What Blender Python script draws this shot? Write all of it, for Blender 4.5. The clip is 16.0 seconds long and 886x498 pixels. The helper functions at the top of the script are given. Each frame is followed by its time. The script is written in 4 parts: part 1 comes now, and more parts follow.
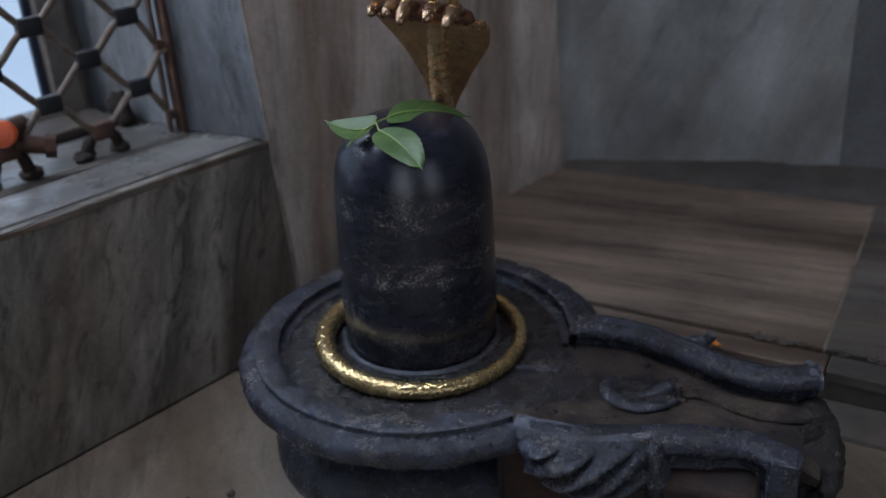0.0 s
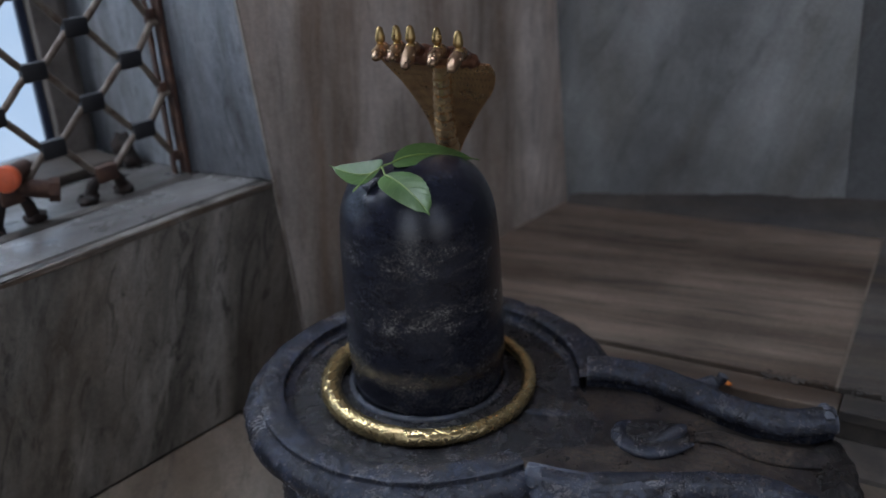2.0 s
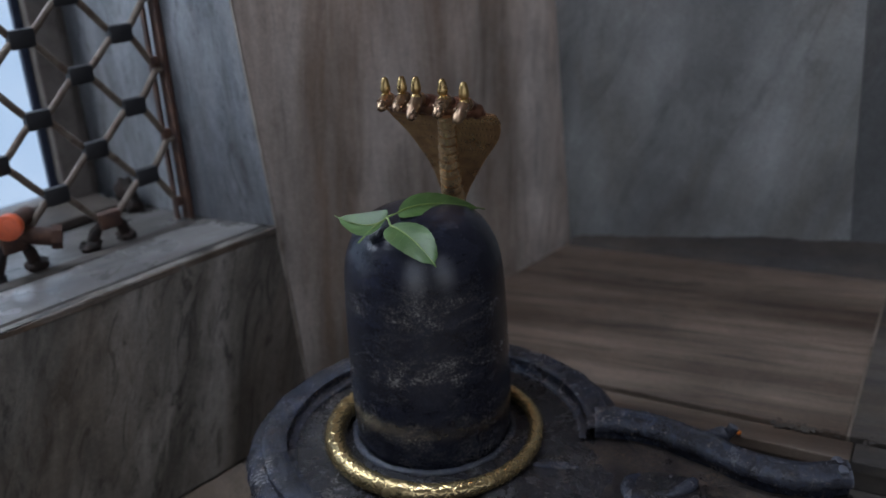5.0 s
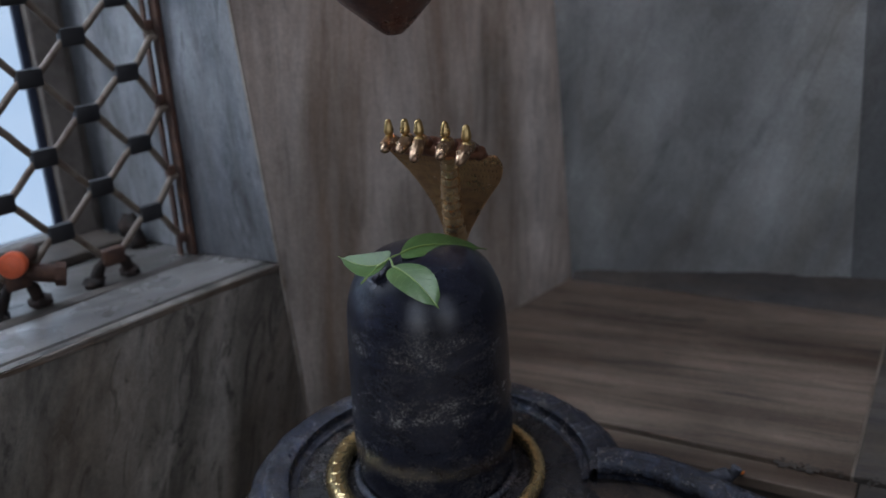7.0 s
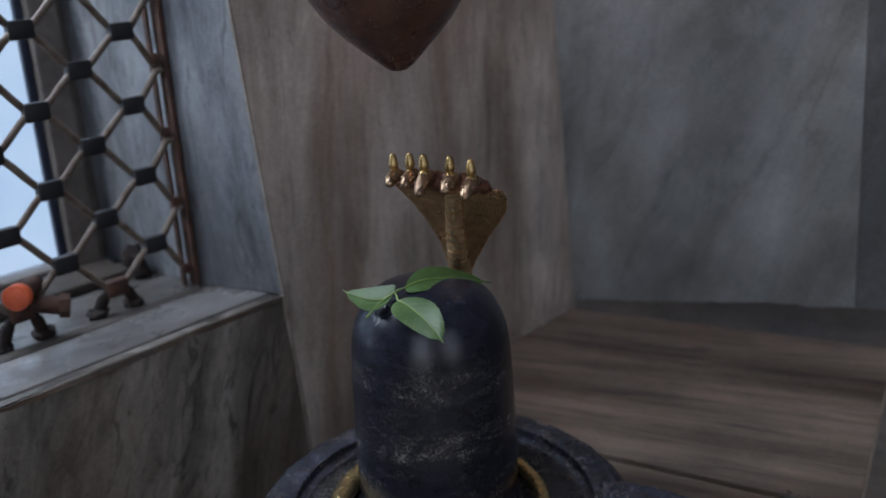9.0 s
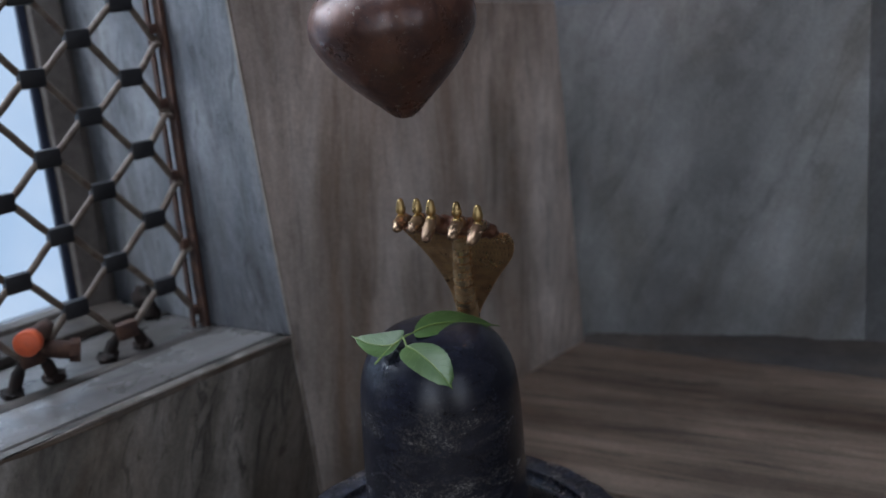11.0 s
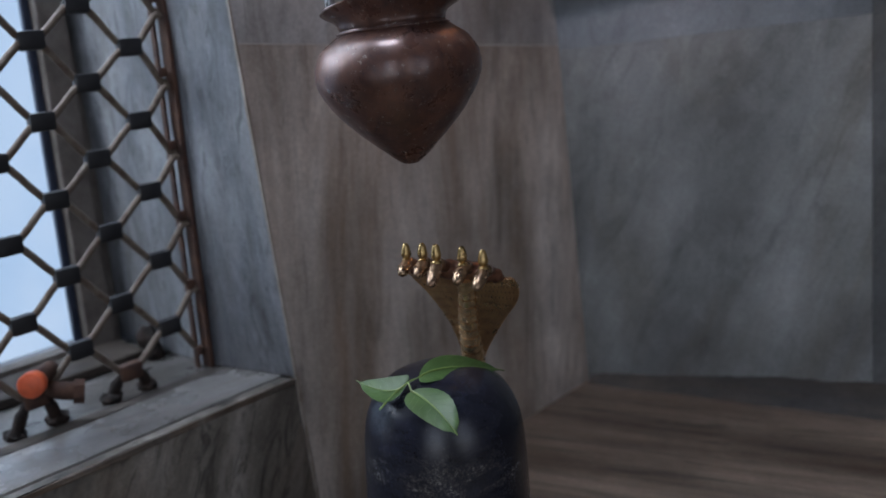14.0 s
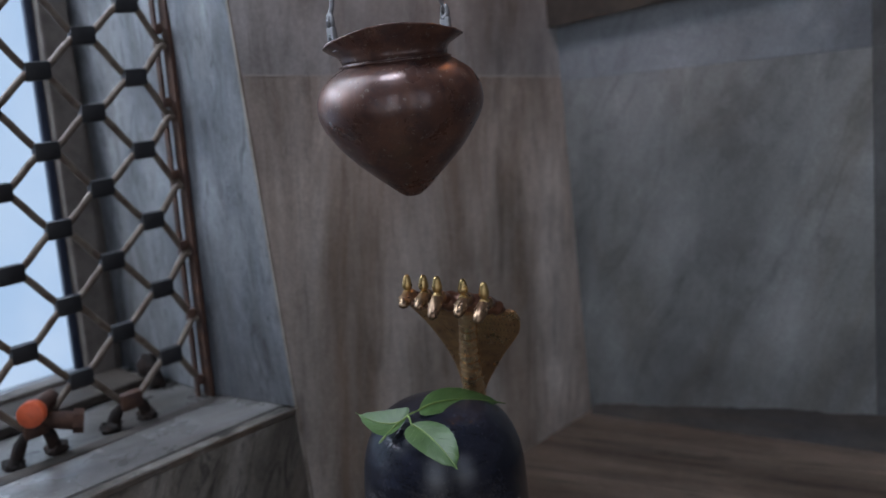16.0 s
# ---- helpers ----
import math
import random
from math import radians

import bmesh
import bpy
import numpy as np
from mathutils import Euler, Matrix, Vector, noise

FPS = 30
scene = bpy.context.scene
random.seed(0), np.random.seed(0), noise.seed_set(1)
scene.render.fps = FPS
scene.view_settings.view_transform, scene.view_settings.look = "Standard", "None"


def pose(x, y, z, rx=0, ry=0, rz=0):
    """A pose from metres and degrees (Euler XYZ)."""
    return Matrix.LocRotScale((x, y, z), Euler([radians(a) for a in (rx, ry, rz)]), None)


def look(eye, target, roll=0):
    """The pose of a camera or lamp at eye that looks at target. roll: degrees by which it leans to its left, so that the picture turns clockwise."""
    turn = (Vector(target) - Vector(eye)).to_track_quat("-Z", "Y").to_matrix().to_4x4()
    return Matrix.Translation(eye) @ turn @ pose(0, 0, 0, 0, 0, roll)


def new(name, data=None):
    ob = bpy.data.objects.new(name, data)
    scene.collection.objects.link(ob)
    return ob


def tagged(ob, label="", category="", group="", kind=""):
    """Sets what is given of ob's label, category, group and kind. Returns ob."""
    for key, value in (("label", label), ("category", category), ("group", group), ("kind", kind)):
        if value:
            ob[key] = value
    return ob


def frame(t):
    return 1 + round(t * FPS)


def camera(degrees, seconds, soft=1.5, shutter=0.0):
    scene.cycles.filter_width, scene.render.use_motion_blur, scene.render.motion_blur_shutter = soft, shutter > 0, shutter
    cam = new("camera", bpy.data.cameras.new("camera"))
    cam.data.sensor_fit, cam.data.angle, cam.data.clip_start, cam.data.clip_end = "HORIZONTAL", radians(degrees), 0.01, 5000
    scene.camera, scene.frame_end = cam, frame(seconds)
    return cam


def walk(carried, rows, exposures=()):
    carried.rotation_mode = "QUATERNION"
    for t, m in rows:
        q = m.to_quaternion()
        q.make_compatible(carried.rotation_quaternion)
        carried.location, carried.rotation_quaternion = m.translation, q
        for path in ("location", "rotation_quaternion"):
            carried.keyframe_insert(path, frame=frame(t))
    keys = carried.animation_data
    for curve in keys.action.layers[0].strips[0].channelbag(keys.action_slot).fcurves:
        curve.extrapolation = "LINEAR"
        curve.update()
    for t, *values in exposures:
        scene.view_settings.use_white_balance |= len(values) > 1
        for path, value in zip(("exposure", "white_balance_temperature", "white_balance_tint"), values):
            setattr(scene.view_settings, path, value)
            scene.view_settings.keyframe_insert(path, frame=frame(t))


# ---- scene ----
# A small temple corner: black stone linga on its spouted base, brass cobra, copper drip pot, marble walls.
cam = camera(56.9, 16.0, soft=1.5)
PATH = [
    (0, -0.1046, 0.0418, 0.8067, 63.984, 47.473, -6.468),
    (0.5, -0.1080, 0.0441, 0.8087, 64.327, 47.488, -6.662),
    (1, -0.1103, 0.0450, 0.8108, 65.019, 47.405, -6.824),
    (1.5, -0.1117, 0.0459, 0.8123, 65.523, 47.392, -6.777),
    (2, -0.1139, 0.0471, 0.8154, 65.887, 47.358, -7.011),
    (2.5, -0.1160, 0.0487, 0.8156, 66.309, 47.348, -7.049),
    (3, -0.1186, 0.0490, 0.8161, 66.702, 47.250, -6.890),
    (3.5, -0.1204, 0.0494, 0.8175, 67.030, 47.190, -7.070),
    (4, -0.1219, 0.0501, 0.8199, 67.380, 47.146, -7.153),
    (6.5, -0.1227, 0.0518, 0.8308, 69.803, 46.880, -6.829),
    (7, -0.1225, 0.0517, 0.8333, 70.261, 46.870, -6.845),
    (7.5, -0.1232, 0.0514, 0.8338, 70.741, 46.810, -6.638),
    (8, -0.1236, 0.0514, 0.8356, 71.151, 46.806, -6.669),
    (8.5, -0.1246, 0.0513, 0.8373, 71.606, 46.731, -6.745),
    (9, -0.1244, 0.0510, 0.8396, 72.024, 46.726, -6.805),
    (9.5, -0.1245, 0.0529, 0.8420, 72.420, 46.899, -7.007),
    (10, -0.1246, 0.0534, 0.8466, 72.900, 46.974, -7.258),
    (12.5, -0.1242, 0.0527, 0.8562, 75.230, 47.006, -7.528),
    (13, -0.1247, 0.0526, 0.8571, 75.630, 46.972, -7.485),
    (13.5, -0.1244, 0.0531, 0.8591, 75.925, 47.012, -7.594),
    (14, -0.1248, 0.0536, 0.8605, 76.290, 47.003, -7.417),
    (14.5, -0.1243, 0.0537, 0.8617, 76.642, 47.007, -7.340),
    (15, -0.1244, 0.0539, 0.8635, 77.024, 46.963, -7.414),
    (15.5, -0.1242, 0.0543, 0.8646, 77.512, 46.970, -7.295),
    (16, -0.1239, 0.0557, 0.8651, 78.071, 47.003, -7.151),
]
walk(cam, [(t, pose(x, y, z, rx, 0, rz) @ pose(0, 0, 0, 0, 0, roll)) for t, x, y, z, rx, rz, roll in PATH])
cam.data.dof.use_dof = True
cam.data.dof.focus_distance = 0.53
cam.data.dof.aperture_fstop = 5.6

# ---- light ----
world = bpy.data.worlds.new("sky")
scene.world = world
world.use_nodes = True
sky = world.node_tree.nodes.new("ShaderNodeTexSky")
sky.sky_type, sky.sun_disc, sky.sun_elevation, sky.sun_rotation = "NISHITA", False, radians(35), radians(200)
world.node_tree.links.new(sky.outputs[0], world.node_tree.nodes["Background"].inputs[0])
world.node_tree.nodes["Background"].inputs[1].default_value = 0.08
scene.view_settings.exposure = 0.0


def area_lamp(name, m, width, height, watts, colour):
    data = bpy.data.lights.new(name, "AREA")
    data.shape, data.size, data.size_y, data.energy, data.color = "RECTANGLE", width, height, watts, colour
    ob = new(name, data)
    ob.matrix_world = m
    return ob


# daylight through the barred window, then fill lamps in unseen doorways added south and east
area_lamp("window_daylight", look((-1.125, 0.0, 1.62), (0.4, 0.0, 1.16)), 0.72, 1.02, 19.0, (0.72, 0.83, 1.0))
area_lamp("south_fill", look((0.825, -1.44, 1.20), (-0.25, 0.5, 0.85)), 0.90, 1.65, 5.8, (0.78, 0.84, 1.0))
area_lamp("east_fill", look((1.59, -0.20, 1.20), (-0.6, -0.20, 0.9)), 0.84, 1.65, 3.8, (0.82, 0.85, 1.0))
# fill lamp from above, in a ceiling opening added out of view
area_lamp("ceiling_fill", look((-0.50, 0.16, 2.42), (-0.50, 0.16, 0.0)), 0.50, 0.5, 13.5, (0.75, 0.82, 1.0))
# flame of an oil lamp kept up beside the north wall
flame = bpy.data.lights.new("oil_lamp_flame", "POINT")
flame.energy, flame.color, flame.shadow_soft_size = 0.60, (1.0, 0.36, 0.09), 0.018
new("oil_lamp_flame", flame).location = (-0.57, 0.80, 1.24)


# ---- materials ----
def material(name):
    m = bpy.data.materials.new(name)
    m.use_nodes = True
    return m, m.node_tree, m.node_tree.nodes["Principled BSDF"]


def node(tree, kind, **values):
    n = tree.nodes.new(kind)
    for key, value in values.items():
        n.inputs[key.replace("_", " ")].default_value = value
    return n


def ramp(tree, source, stops):
    n = tree.nodes.new("ShaderNodeValToRGB")
    while len(n.color_ramp.elements) < len(stops):
        n.color_ramp.elements.new(0.5)
    for e, (at, colour) in zip(n.color_ramp.elements, stops):
        e.position = at
        e.color = (*colour, 1) if len(colour) == 3 else (colour[0], colour[0], colour[0], 1)
    tree.links.new(source, n.inputs[0])
    return n.outputs[0]


def coords(tree, rotation=(0, 0, 0), scale=(1, 1, 1)):
    c = tree.nodes.new("ShaderNodeTexCoord")
    m = tree.nodes.new("ShaderNodeMapping")
    turn = tree.nodes.new("ShaderNodeMapping")
    turn.inputs["Rotation"].default_value = [radians(a) for a in rotation]
    m.inputs["Scale"].default_value = scale
    tree.links.new(c.outputs["Object"], turn.inputs[0])
    tree.links.new(turn.outputs[0], m.inputs[0])
    return m.outputs[0]


def noise_of(tree, at, scale, detail=6, roughness=0.6, distortion=0.0):
    n = node(tree, "ShaderNodeTexNoise", Scale=scale, Detail=detail, Roughness=roughness, Distortion=distortion)
    tree.links.new(at, n.inputs["Vector"])
    return n.outputs["Fac"]


def mix(tree, fac, a, b, how="MIX"):
    n = tree.nodes.new("ShaderNodeMix")
    n.data_type, n.blend_type = "RGBA", how
    for socket, value in ((n.inputs[0], fac), (n.inputs[6], a), (n.inputs[7], b)):
        if isinstance(value, (int, float)):
            socket.default_value = value
        elif isinstance(value, tuple):
            socket.default_value = (*value, 1)
        else:
            tree.links.new(value, socket)
    return n.outputs[2]


def bump(tree, shader, height, strength, distance):
    n = node(tree, "ShaderNodeBump", Strength=strength, Distance=distance)
    tree.links.new(height, n.inputs["Height"])
    tree.links.new(n.outputs[0], shader.inputs["Normal"])


def marble(name, dark, mid, light, rotation, stretch, rough=0.42, vein=0.5, grime=(0.03, 0.026, 0.022), stain=(0.17, 0.125, 0.08), stained=0.5):
    """Polished, grimy marble whose bands run along the unscaled axis."""
    m, tree, shader = material(name)
    at = coords(tree, rotation, stretch)
    plain = coords(tree)
    broad = noise_of(tree, at, 1.0, 5, 0.55, 0.7)
    fine = noise_of(tree, at, 4.5, 8, 0.7, 1.2)
    base = ramp(tree, broad, [(0.34, dark), (0.5, mid), (0.66, light)])
    lines = ramp(tree, fine, [(0.36, (0.35,)), (0.47, (0.9,)), (0.56, (1.0,)), (0.70, (1.25,))])
    colour = mix(tree, vein, base, lines, "MULTIPLY")
    tint = ramp(tree, noise_of(tree, coords(tree, rotation, [c * 0.45 for c in stretch]), 1.3, 7, 0.68, 1.6), [(0.46, (0.0,)), (0.68, (stained,))])
    colour = mix(tree, tint, colour, stain)
    pale = ramp(tree, noise_of(tree, coords(tree, rotation, [c * 1.2 + 4 for c in stretch]), 1.0, 9, 0.78, 2.2), [(0.54, (1.0,)), (0.70, (1.6,))])
    colour = mix(tree, 0.5, colour, pale, "MULTIPLY")
    cloud = ramp(tree, noise_of(tree, plain, 6.0, 8, 0.65, 0.3), [(0.38, (0.0,)), (0.75, (0.55,))])
    colour = mix(tree, cloud, colour, grime)
    specks = ramp(tree, noise_of(tree, plain, 240.0, 3, 0.8), [(0.42, (0.8,)), (0.6, (1.12,))])
    colour = mix(tree, 0.5, colour, specks, "MULTIPLY")
    tree.links.new(colour, shader.inputs["Base Color"])
    gloss = ramp(tree, noise_of(tree, plain, 14.0, 6, 0.7), [(0.3, (rough - 0.12,)), (0.7, (rough + 0.2,))])
    tree.links.new(gloss, shader.inputs["Roughness"])
    bump(tree, shader, noise_of(tree, plain, 60.0, 8, 0.7), 0.12, 0.004)
    return m


def stone(name, dark, light, dust, dust_from, rough, bump_strength=0.35, scale=1.0, bands=False, edge=None, granule=330.0):
    """Dark carved stone with dust caught in its pores; bands: dust in level streaks."""
    m, tree, shader = material(name)
    at = coords(tree, (0, 0, 0), (scale, scale, scale))
    flat = coords(tree, (0, 0, 0), (scale * 30, scale * 30, scale * 58) if bands else (scale * 26, scale * 26, scale * 26))
    base = ramp(tree, noise_of(tree, flat if bands else at, 0.8 if bands else 22.0, 9, 0.7, 0.4), [(0.32, dark), (0.70, light)])
    mottle = ramp(tree, noise_of(tree, at, 75.0, 9, 0.75, 0.8), [(0.36, (0.35,)), (0.52, (0.9,)), (0.68, (2.0,))])
    base = mix(tree, 0.3 if bands else 0.85, base, mottle, "MULTIPLY")
    patch = noise_of(tree, flat, 1.0, 9, 0.72, 0.5)
    grain = noise_of(tree, at, granule, 4, 0.75)
    specks = ramp(tree, grain, [(0.43, (0.10,)), (0.62, (1.0,))])
    area = ramp(tree, patch, [(dust_from, (0.04,)), (dust_from + 0.26, (0.9,))])
    dusty = mix(tree, 1.0, specks, area, "MULTIPLY")
    if bands:
        parts = tree.nodes.new("ShaderNodeSeparateXYZ")
        tree.links.new(coords(tree), parts.inputs[0])
        level = ramp(tree, parts.outputs[2], [(0.0, (0.30,)), (0.040, (0.45,)), (0.066, (0.55,)), (0.078, (1.3,)), (0.088, (0.9,)), (0.096, (0.16,)), (0.112, (0.20,)), (0.122, (0.75,)), (0.132, (0.6,)), (0.146, (0.12,)), (0.18, (0.03,))])
        dusty = mix(tree, 1.0, dusty, level, "MULTIPLY")
    colour = mix(tree, dusty, base, dust)
    flecks = ramp(tree, noise_of(tree, at, granule * 0.7, 3, 0.8), [(0.61, (0.0,)), (0.68, (0.06 if bands else 0.5,))])
    colour = mix(tree, flecks, colour, dust)
    if edge:
        form = tree.nodes.new("ShaderNodeNewGeometry")
        rubbed = ramp(tree, form.outputs["Pointiness"], [(0.52, (0.0,)), (0.62, (0.65,))])
        colour = mix(tree, rubbed, colour, edge)
    tree.links.new(colour, shader.inputs["Base Color"])
    rubbing = ramp(tree, noise_of(tree, at, 38.0, 8, 0.75, 0.6), [(0.40, (rough,)), (0.80, (rough + (0.16 if bands else 0.3),))])
    tree.links.new(mix(tree, dusty, rubbing, (0.85, 0.85, 0.85)), shader.inputs["Roughness"])
    height = mix(tree, 0.35, noise_of(tree, at, 110.0, 9, 0.85), grain)
    bump(tree, shader, height, bump_strength, 0.0022 if bands else 0.005)
    shader.inputs["Specular IOR Level"].default_value = 0.55 if bands else 0.6
    return m


def metal(name, colour, tarnish, rough, scale=1.0, patina_from=0.45, metallic=1.0, blotched=False, grooves=None):
    m, tree, shader = material(name)
    at = coords(tree, (0, 0, 0), (scale, scale, scale))
    spots = ramp(tree, noise_of(tree, at, 45.0, 9, 0.72, 0.4), [(patina_from, (0.0,)), (patina_from + 0.28, (0.9,))])
    tone = mix(tree, spots, colour, tarnish)
    if blotched:
        runs = ramp(tree, noise_of(tree, coords(tree, (0, 0, 0), (40, 40, 11)), 1.0, 8, 0.72, 0.8), [(0.50, (0.0,)), (0.72, (0.75,))])
        tone = mix(tree, runs, tone, (0.22, 0.10, 0.06))
        dots = ramp(tree, noise_of(tree, at, 190.0, 4, 0.75), [(0.60, (0.0,)), (0.68, (0.8,))])
        tone = mix(tree, dots, tone, (0.34, 0.29, 0.25))
    # concave creases of the mesh get the darker grooves colour
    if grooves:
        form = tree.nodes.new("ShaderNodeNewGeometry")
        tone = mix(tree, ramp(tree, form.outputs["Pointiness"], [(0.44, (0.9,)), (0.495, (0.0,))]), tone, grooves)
    tree.links.new(tone, shader.inputs["Base Color"])
    tree.links.new(ramp(tree, noise_of(tree, at, 30.0, 6, 0.7), [(0.3, (rough - 0.06,)), (0.75, (rough + (0.20 if blotched else 0.22),))]), shader.inputs["Roughness"])
    shader.inputs["Metallic"].default_value = metallic
    if blotched:
        # worn shellac-like patina: glossy in patches
        tree.links.new(ramp(tree, noise_of(tree, at, 60.0, 8, 0.8, 0.8), [(0.42, (0.0,)), (0.66, (0.6,))]), shader.inputs["Coat Weight"])
        shader.inputs["Coat Roughness"].default_value = 0.16
        shader.inputs["Coat IOR"].default_value = 1.7
    bump(tree, shader, noise_of(tree, at, 70.0, 6, 0.6), 0.3 if blotched else 0.15, 0.0014)
    shader.inputs["Specular IOR Level"].default_value = 0.8
    return m


def paint(name, colour, worn, rough, metallic=0.0, scale=60.0):
    m, tree, shader = material(name)
    at = coords(tree)
    tree.links.new(mix(tree, ramp(tree, noise_of(tree, at, scale, 8, 0.7), [(0.42, (0.0,)), (0.66, (1.0,))]), colour, worn), shader.inputs["Base Color"])
    shader.inputs["Roughness"].default_value = rough
    shader.inputs["Metallic"].default_value = metallic
    bump(tree, shader, noise_of(tree, at, scale * 4, 5, 0.7), 0.25, 0.0012)
    return m


def leaf_green(name, colour, pale):
    m, tree, shader = material(name)
    at = coords(tree)
    tree.links.new(mix(tree, ramp(tree, noise_of(tree, at, 90.0, 6, 0.6), [(0.35, (0.0,)), (0.7, (1.0,))]), colour, pale), shader.inputs["Base Color"])
    shader.inputs["Roughness"].default_value = 0.38
    bump(tree, shader, noise_of(tree, at, 300.0, 4, 0.6), 0.2, 0.0008)
    return m


MARBLE_SILL = marble("marble_green_grey", (0.060, 0.055, 0.046), (0.205, 0.187, 0.160), (0.36, 0.335, 0.298), (24, 0, 0), (15, 15, 4.0), vein=1.0, stain=(0.13, 0.095, 0.065))
MARBLE_BROWN = marble("marble_brown_grey", (0.315, 0.270, 0.228), (0.59, 0.53, 0.472), (0.75, 0.70, 0.645), (9, 0, 0), (9, 8, 1.4), vein=0.5, stain=(0.27, 0.168, 0.10), stained=0.7)
MARBLE_GREY = marble("marble_cool_grey", (0.305, 0.297, 0.290), (0.555, 0.552, 0.548), (0.705, 0.703, 0.70), (9, 0, 0), (9, 8, 1.4), vein=0.45, stain=(0.25, 0.185, 0.135), stained=0.6)
MARBLE_BLUE = marble("marble_blue_grey", (0.185, 0.193, 0.193), (0.325, 0.340, 0.340), (0.44, 0.460, 0.462), (0, -24, 0), (4.6, 4.6, 1.4), vein=0.42, stain=(0.17, 0.140, 0.095), stained=0.6)
MARBLE_SLATE = marble("marble_slate_blue", (0.175, 0.196, 0.215), (0.305, 0.338, 0.368), (0.41, 0.450, 0.485), (0, -24, 0), (4.0, 4.0, 1.6), vein=0.3, stain=(0.16, 0.155, 0.145), stained=0.4)
MARBLE_BLUE_DIM = marble("marble_grey_dimmed", (0.070, 0.073, 0.075), (0.140, 0.146, 0.150), (0.21, 0.217, 0.222), (0, -24, 0), (5.5, 5.5, 1.4), vein=0.4, stain=(0.08, 0.066, 0.050), stained=0.5)
MARBLE_JAMB = marble("marble_jamb", (0.115, 0.125, 0.140), (0.240, 0.256, 0.280), (0.385, 0.405, 0.430), (8, 0, 0), (16, 16, 5), vein=0.75, stain=(0.13, 0.115, 0.10))
MARBLE_TOP = marble("marble_sill_top", (0.20, 0.195, 0.188), (0.35, 0.342, 0.33), (0.50, 0.49, 0.476), (0, 0, 8), (9, 2.0, 9), rough=0.24, vein=0.5)
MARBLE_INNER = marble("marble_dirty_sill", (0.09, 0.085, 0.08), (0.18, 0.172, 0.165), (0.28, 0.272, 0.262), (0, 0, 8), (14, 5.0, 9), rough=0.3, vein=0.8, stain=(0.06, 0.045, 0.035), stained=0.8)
MARBLE_EDGE = marble("marble_chipped_edge", (0.075, 0.062, 0.050), (0.155, 0.130, 0.108), (0.25, 0.225, 0.20), (0, 0, 0), (30, 14, 30), rough=0.5, vein=0.6, stain=(0.12, 0.075, 0.042), stained=0.9)
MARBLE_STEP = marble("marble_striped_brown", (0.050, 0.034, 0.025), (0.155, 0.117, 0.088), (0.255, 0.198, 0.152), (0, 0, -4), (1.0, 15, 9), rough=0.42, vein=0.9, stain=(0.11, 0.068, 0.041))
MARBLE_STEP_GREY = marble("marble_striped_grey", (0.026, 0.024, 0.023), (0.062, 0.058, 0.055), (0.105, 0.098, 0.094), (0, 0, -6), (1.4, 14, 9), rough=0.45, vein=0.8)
MARBLE_DARK = marble("dark_band_marble", (0.030, 0.028, 0.028), (0.060, 0.056, 0.055), (0.10, 0.094, 0.09), (0, 0, 0), (3, 9, 9), rough=0.7)
MARBLE_FLOOR = marble("marble_floor", (0.092, 0.068, 0.048), (0.200, 0.160, 0.120), (0.290, 0.243, 0.195), (0, 0, 30), (2.0, 9, 9), rough=0.42, vein=0.7, stain=(0.12, 0.074, 0.040))
MORTAR = paint("dirty_mortar", (0.10, 0.09, 0.08), (0.04, 0.035, 0.03), 0.9)
MORTAR_PALE = paint("pale_mortar", (0.36, 0.32, 0.28), (0.22, 0.185, 0.15), 0.8, scale=40.0)
MORTAR_LIGHT = paint("light_mortar", (0.56, 0.53, 0.50), (0.42, 0.39, 0.36), 0.8, scale=40.0)
# kept dark so the unseen walls bounce little light
PLASTER = paint("dark_plaster", (0.20, 0.185, 0.17), (0.12, 0.108, 0.097), 0.9, scale=8.0)
DARK_STONE = paint("dark_brown_stone", (0.045, 0.038, 0.033), (0.09, 0.075, 0.06), 0.85, scale=20.0)
LINGA_STONE = stone("polished_black_stone", (0.006, 0.007, 0.013), (0.024, 0.026, 0.040), (0.40, 0.375, 0.33), 0.48, 0.10, 0.14, bands=True, granule=430.0)
YONI_STONE = stone("carved_slate_stone", (0.003, 0.004, 0.008), (0.029, 0.037, 0.062), (0.26, 0.21, 0.165), 0.53, 0.12, 0.48, edge=(0.20, 0.215, 0.255), granule=420.0)
YONI_PLATE = stone("dark_plate_stone", (0.004, 0.004, 0.006), (0.022, 0.021, 0.026), (0.24, 0.20, 0.165), 0.55, 0.16, 0.6, granule=420.0)
YONI_FLOOR = stone("dusty_slate_stone", (0.007, 0.006, 0.007), (0.026, 0.020, 0.022), (0.27, 0.195, 0.135), 0.44, 0.24, 0.9, granule=400.0)
LIP_STONE = stone("wet_dark_stone", (0.003, 0.003, 0.004), (0.012, 0.010, 0.010), (0.22, 0.15, 0.09), 0.60, 0.22, 0.8, granule=360.0)
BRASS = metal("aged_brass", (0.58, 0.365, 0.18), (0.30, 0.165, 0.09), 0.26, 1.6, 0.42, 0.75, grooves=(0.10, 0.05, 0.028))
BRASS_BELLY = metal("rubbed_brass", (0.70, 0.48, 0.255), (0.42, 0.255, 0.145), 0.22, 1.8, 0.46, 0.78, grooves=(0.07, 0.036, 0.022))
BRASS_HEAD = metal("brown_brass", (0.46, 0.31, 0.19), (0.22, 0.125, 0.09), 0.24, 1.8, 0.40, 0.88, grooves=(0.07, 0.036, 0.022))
BRASS_RED = metal("reddish_tarnished_brass", (0.27, 0.125, 0.075), (0.12, 0.055, 0.038), 0.27, 1.6, 0.42, 0.7)
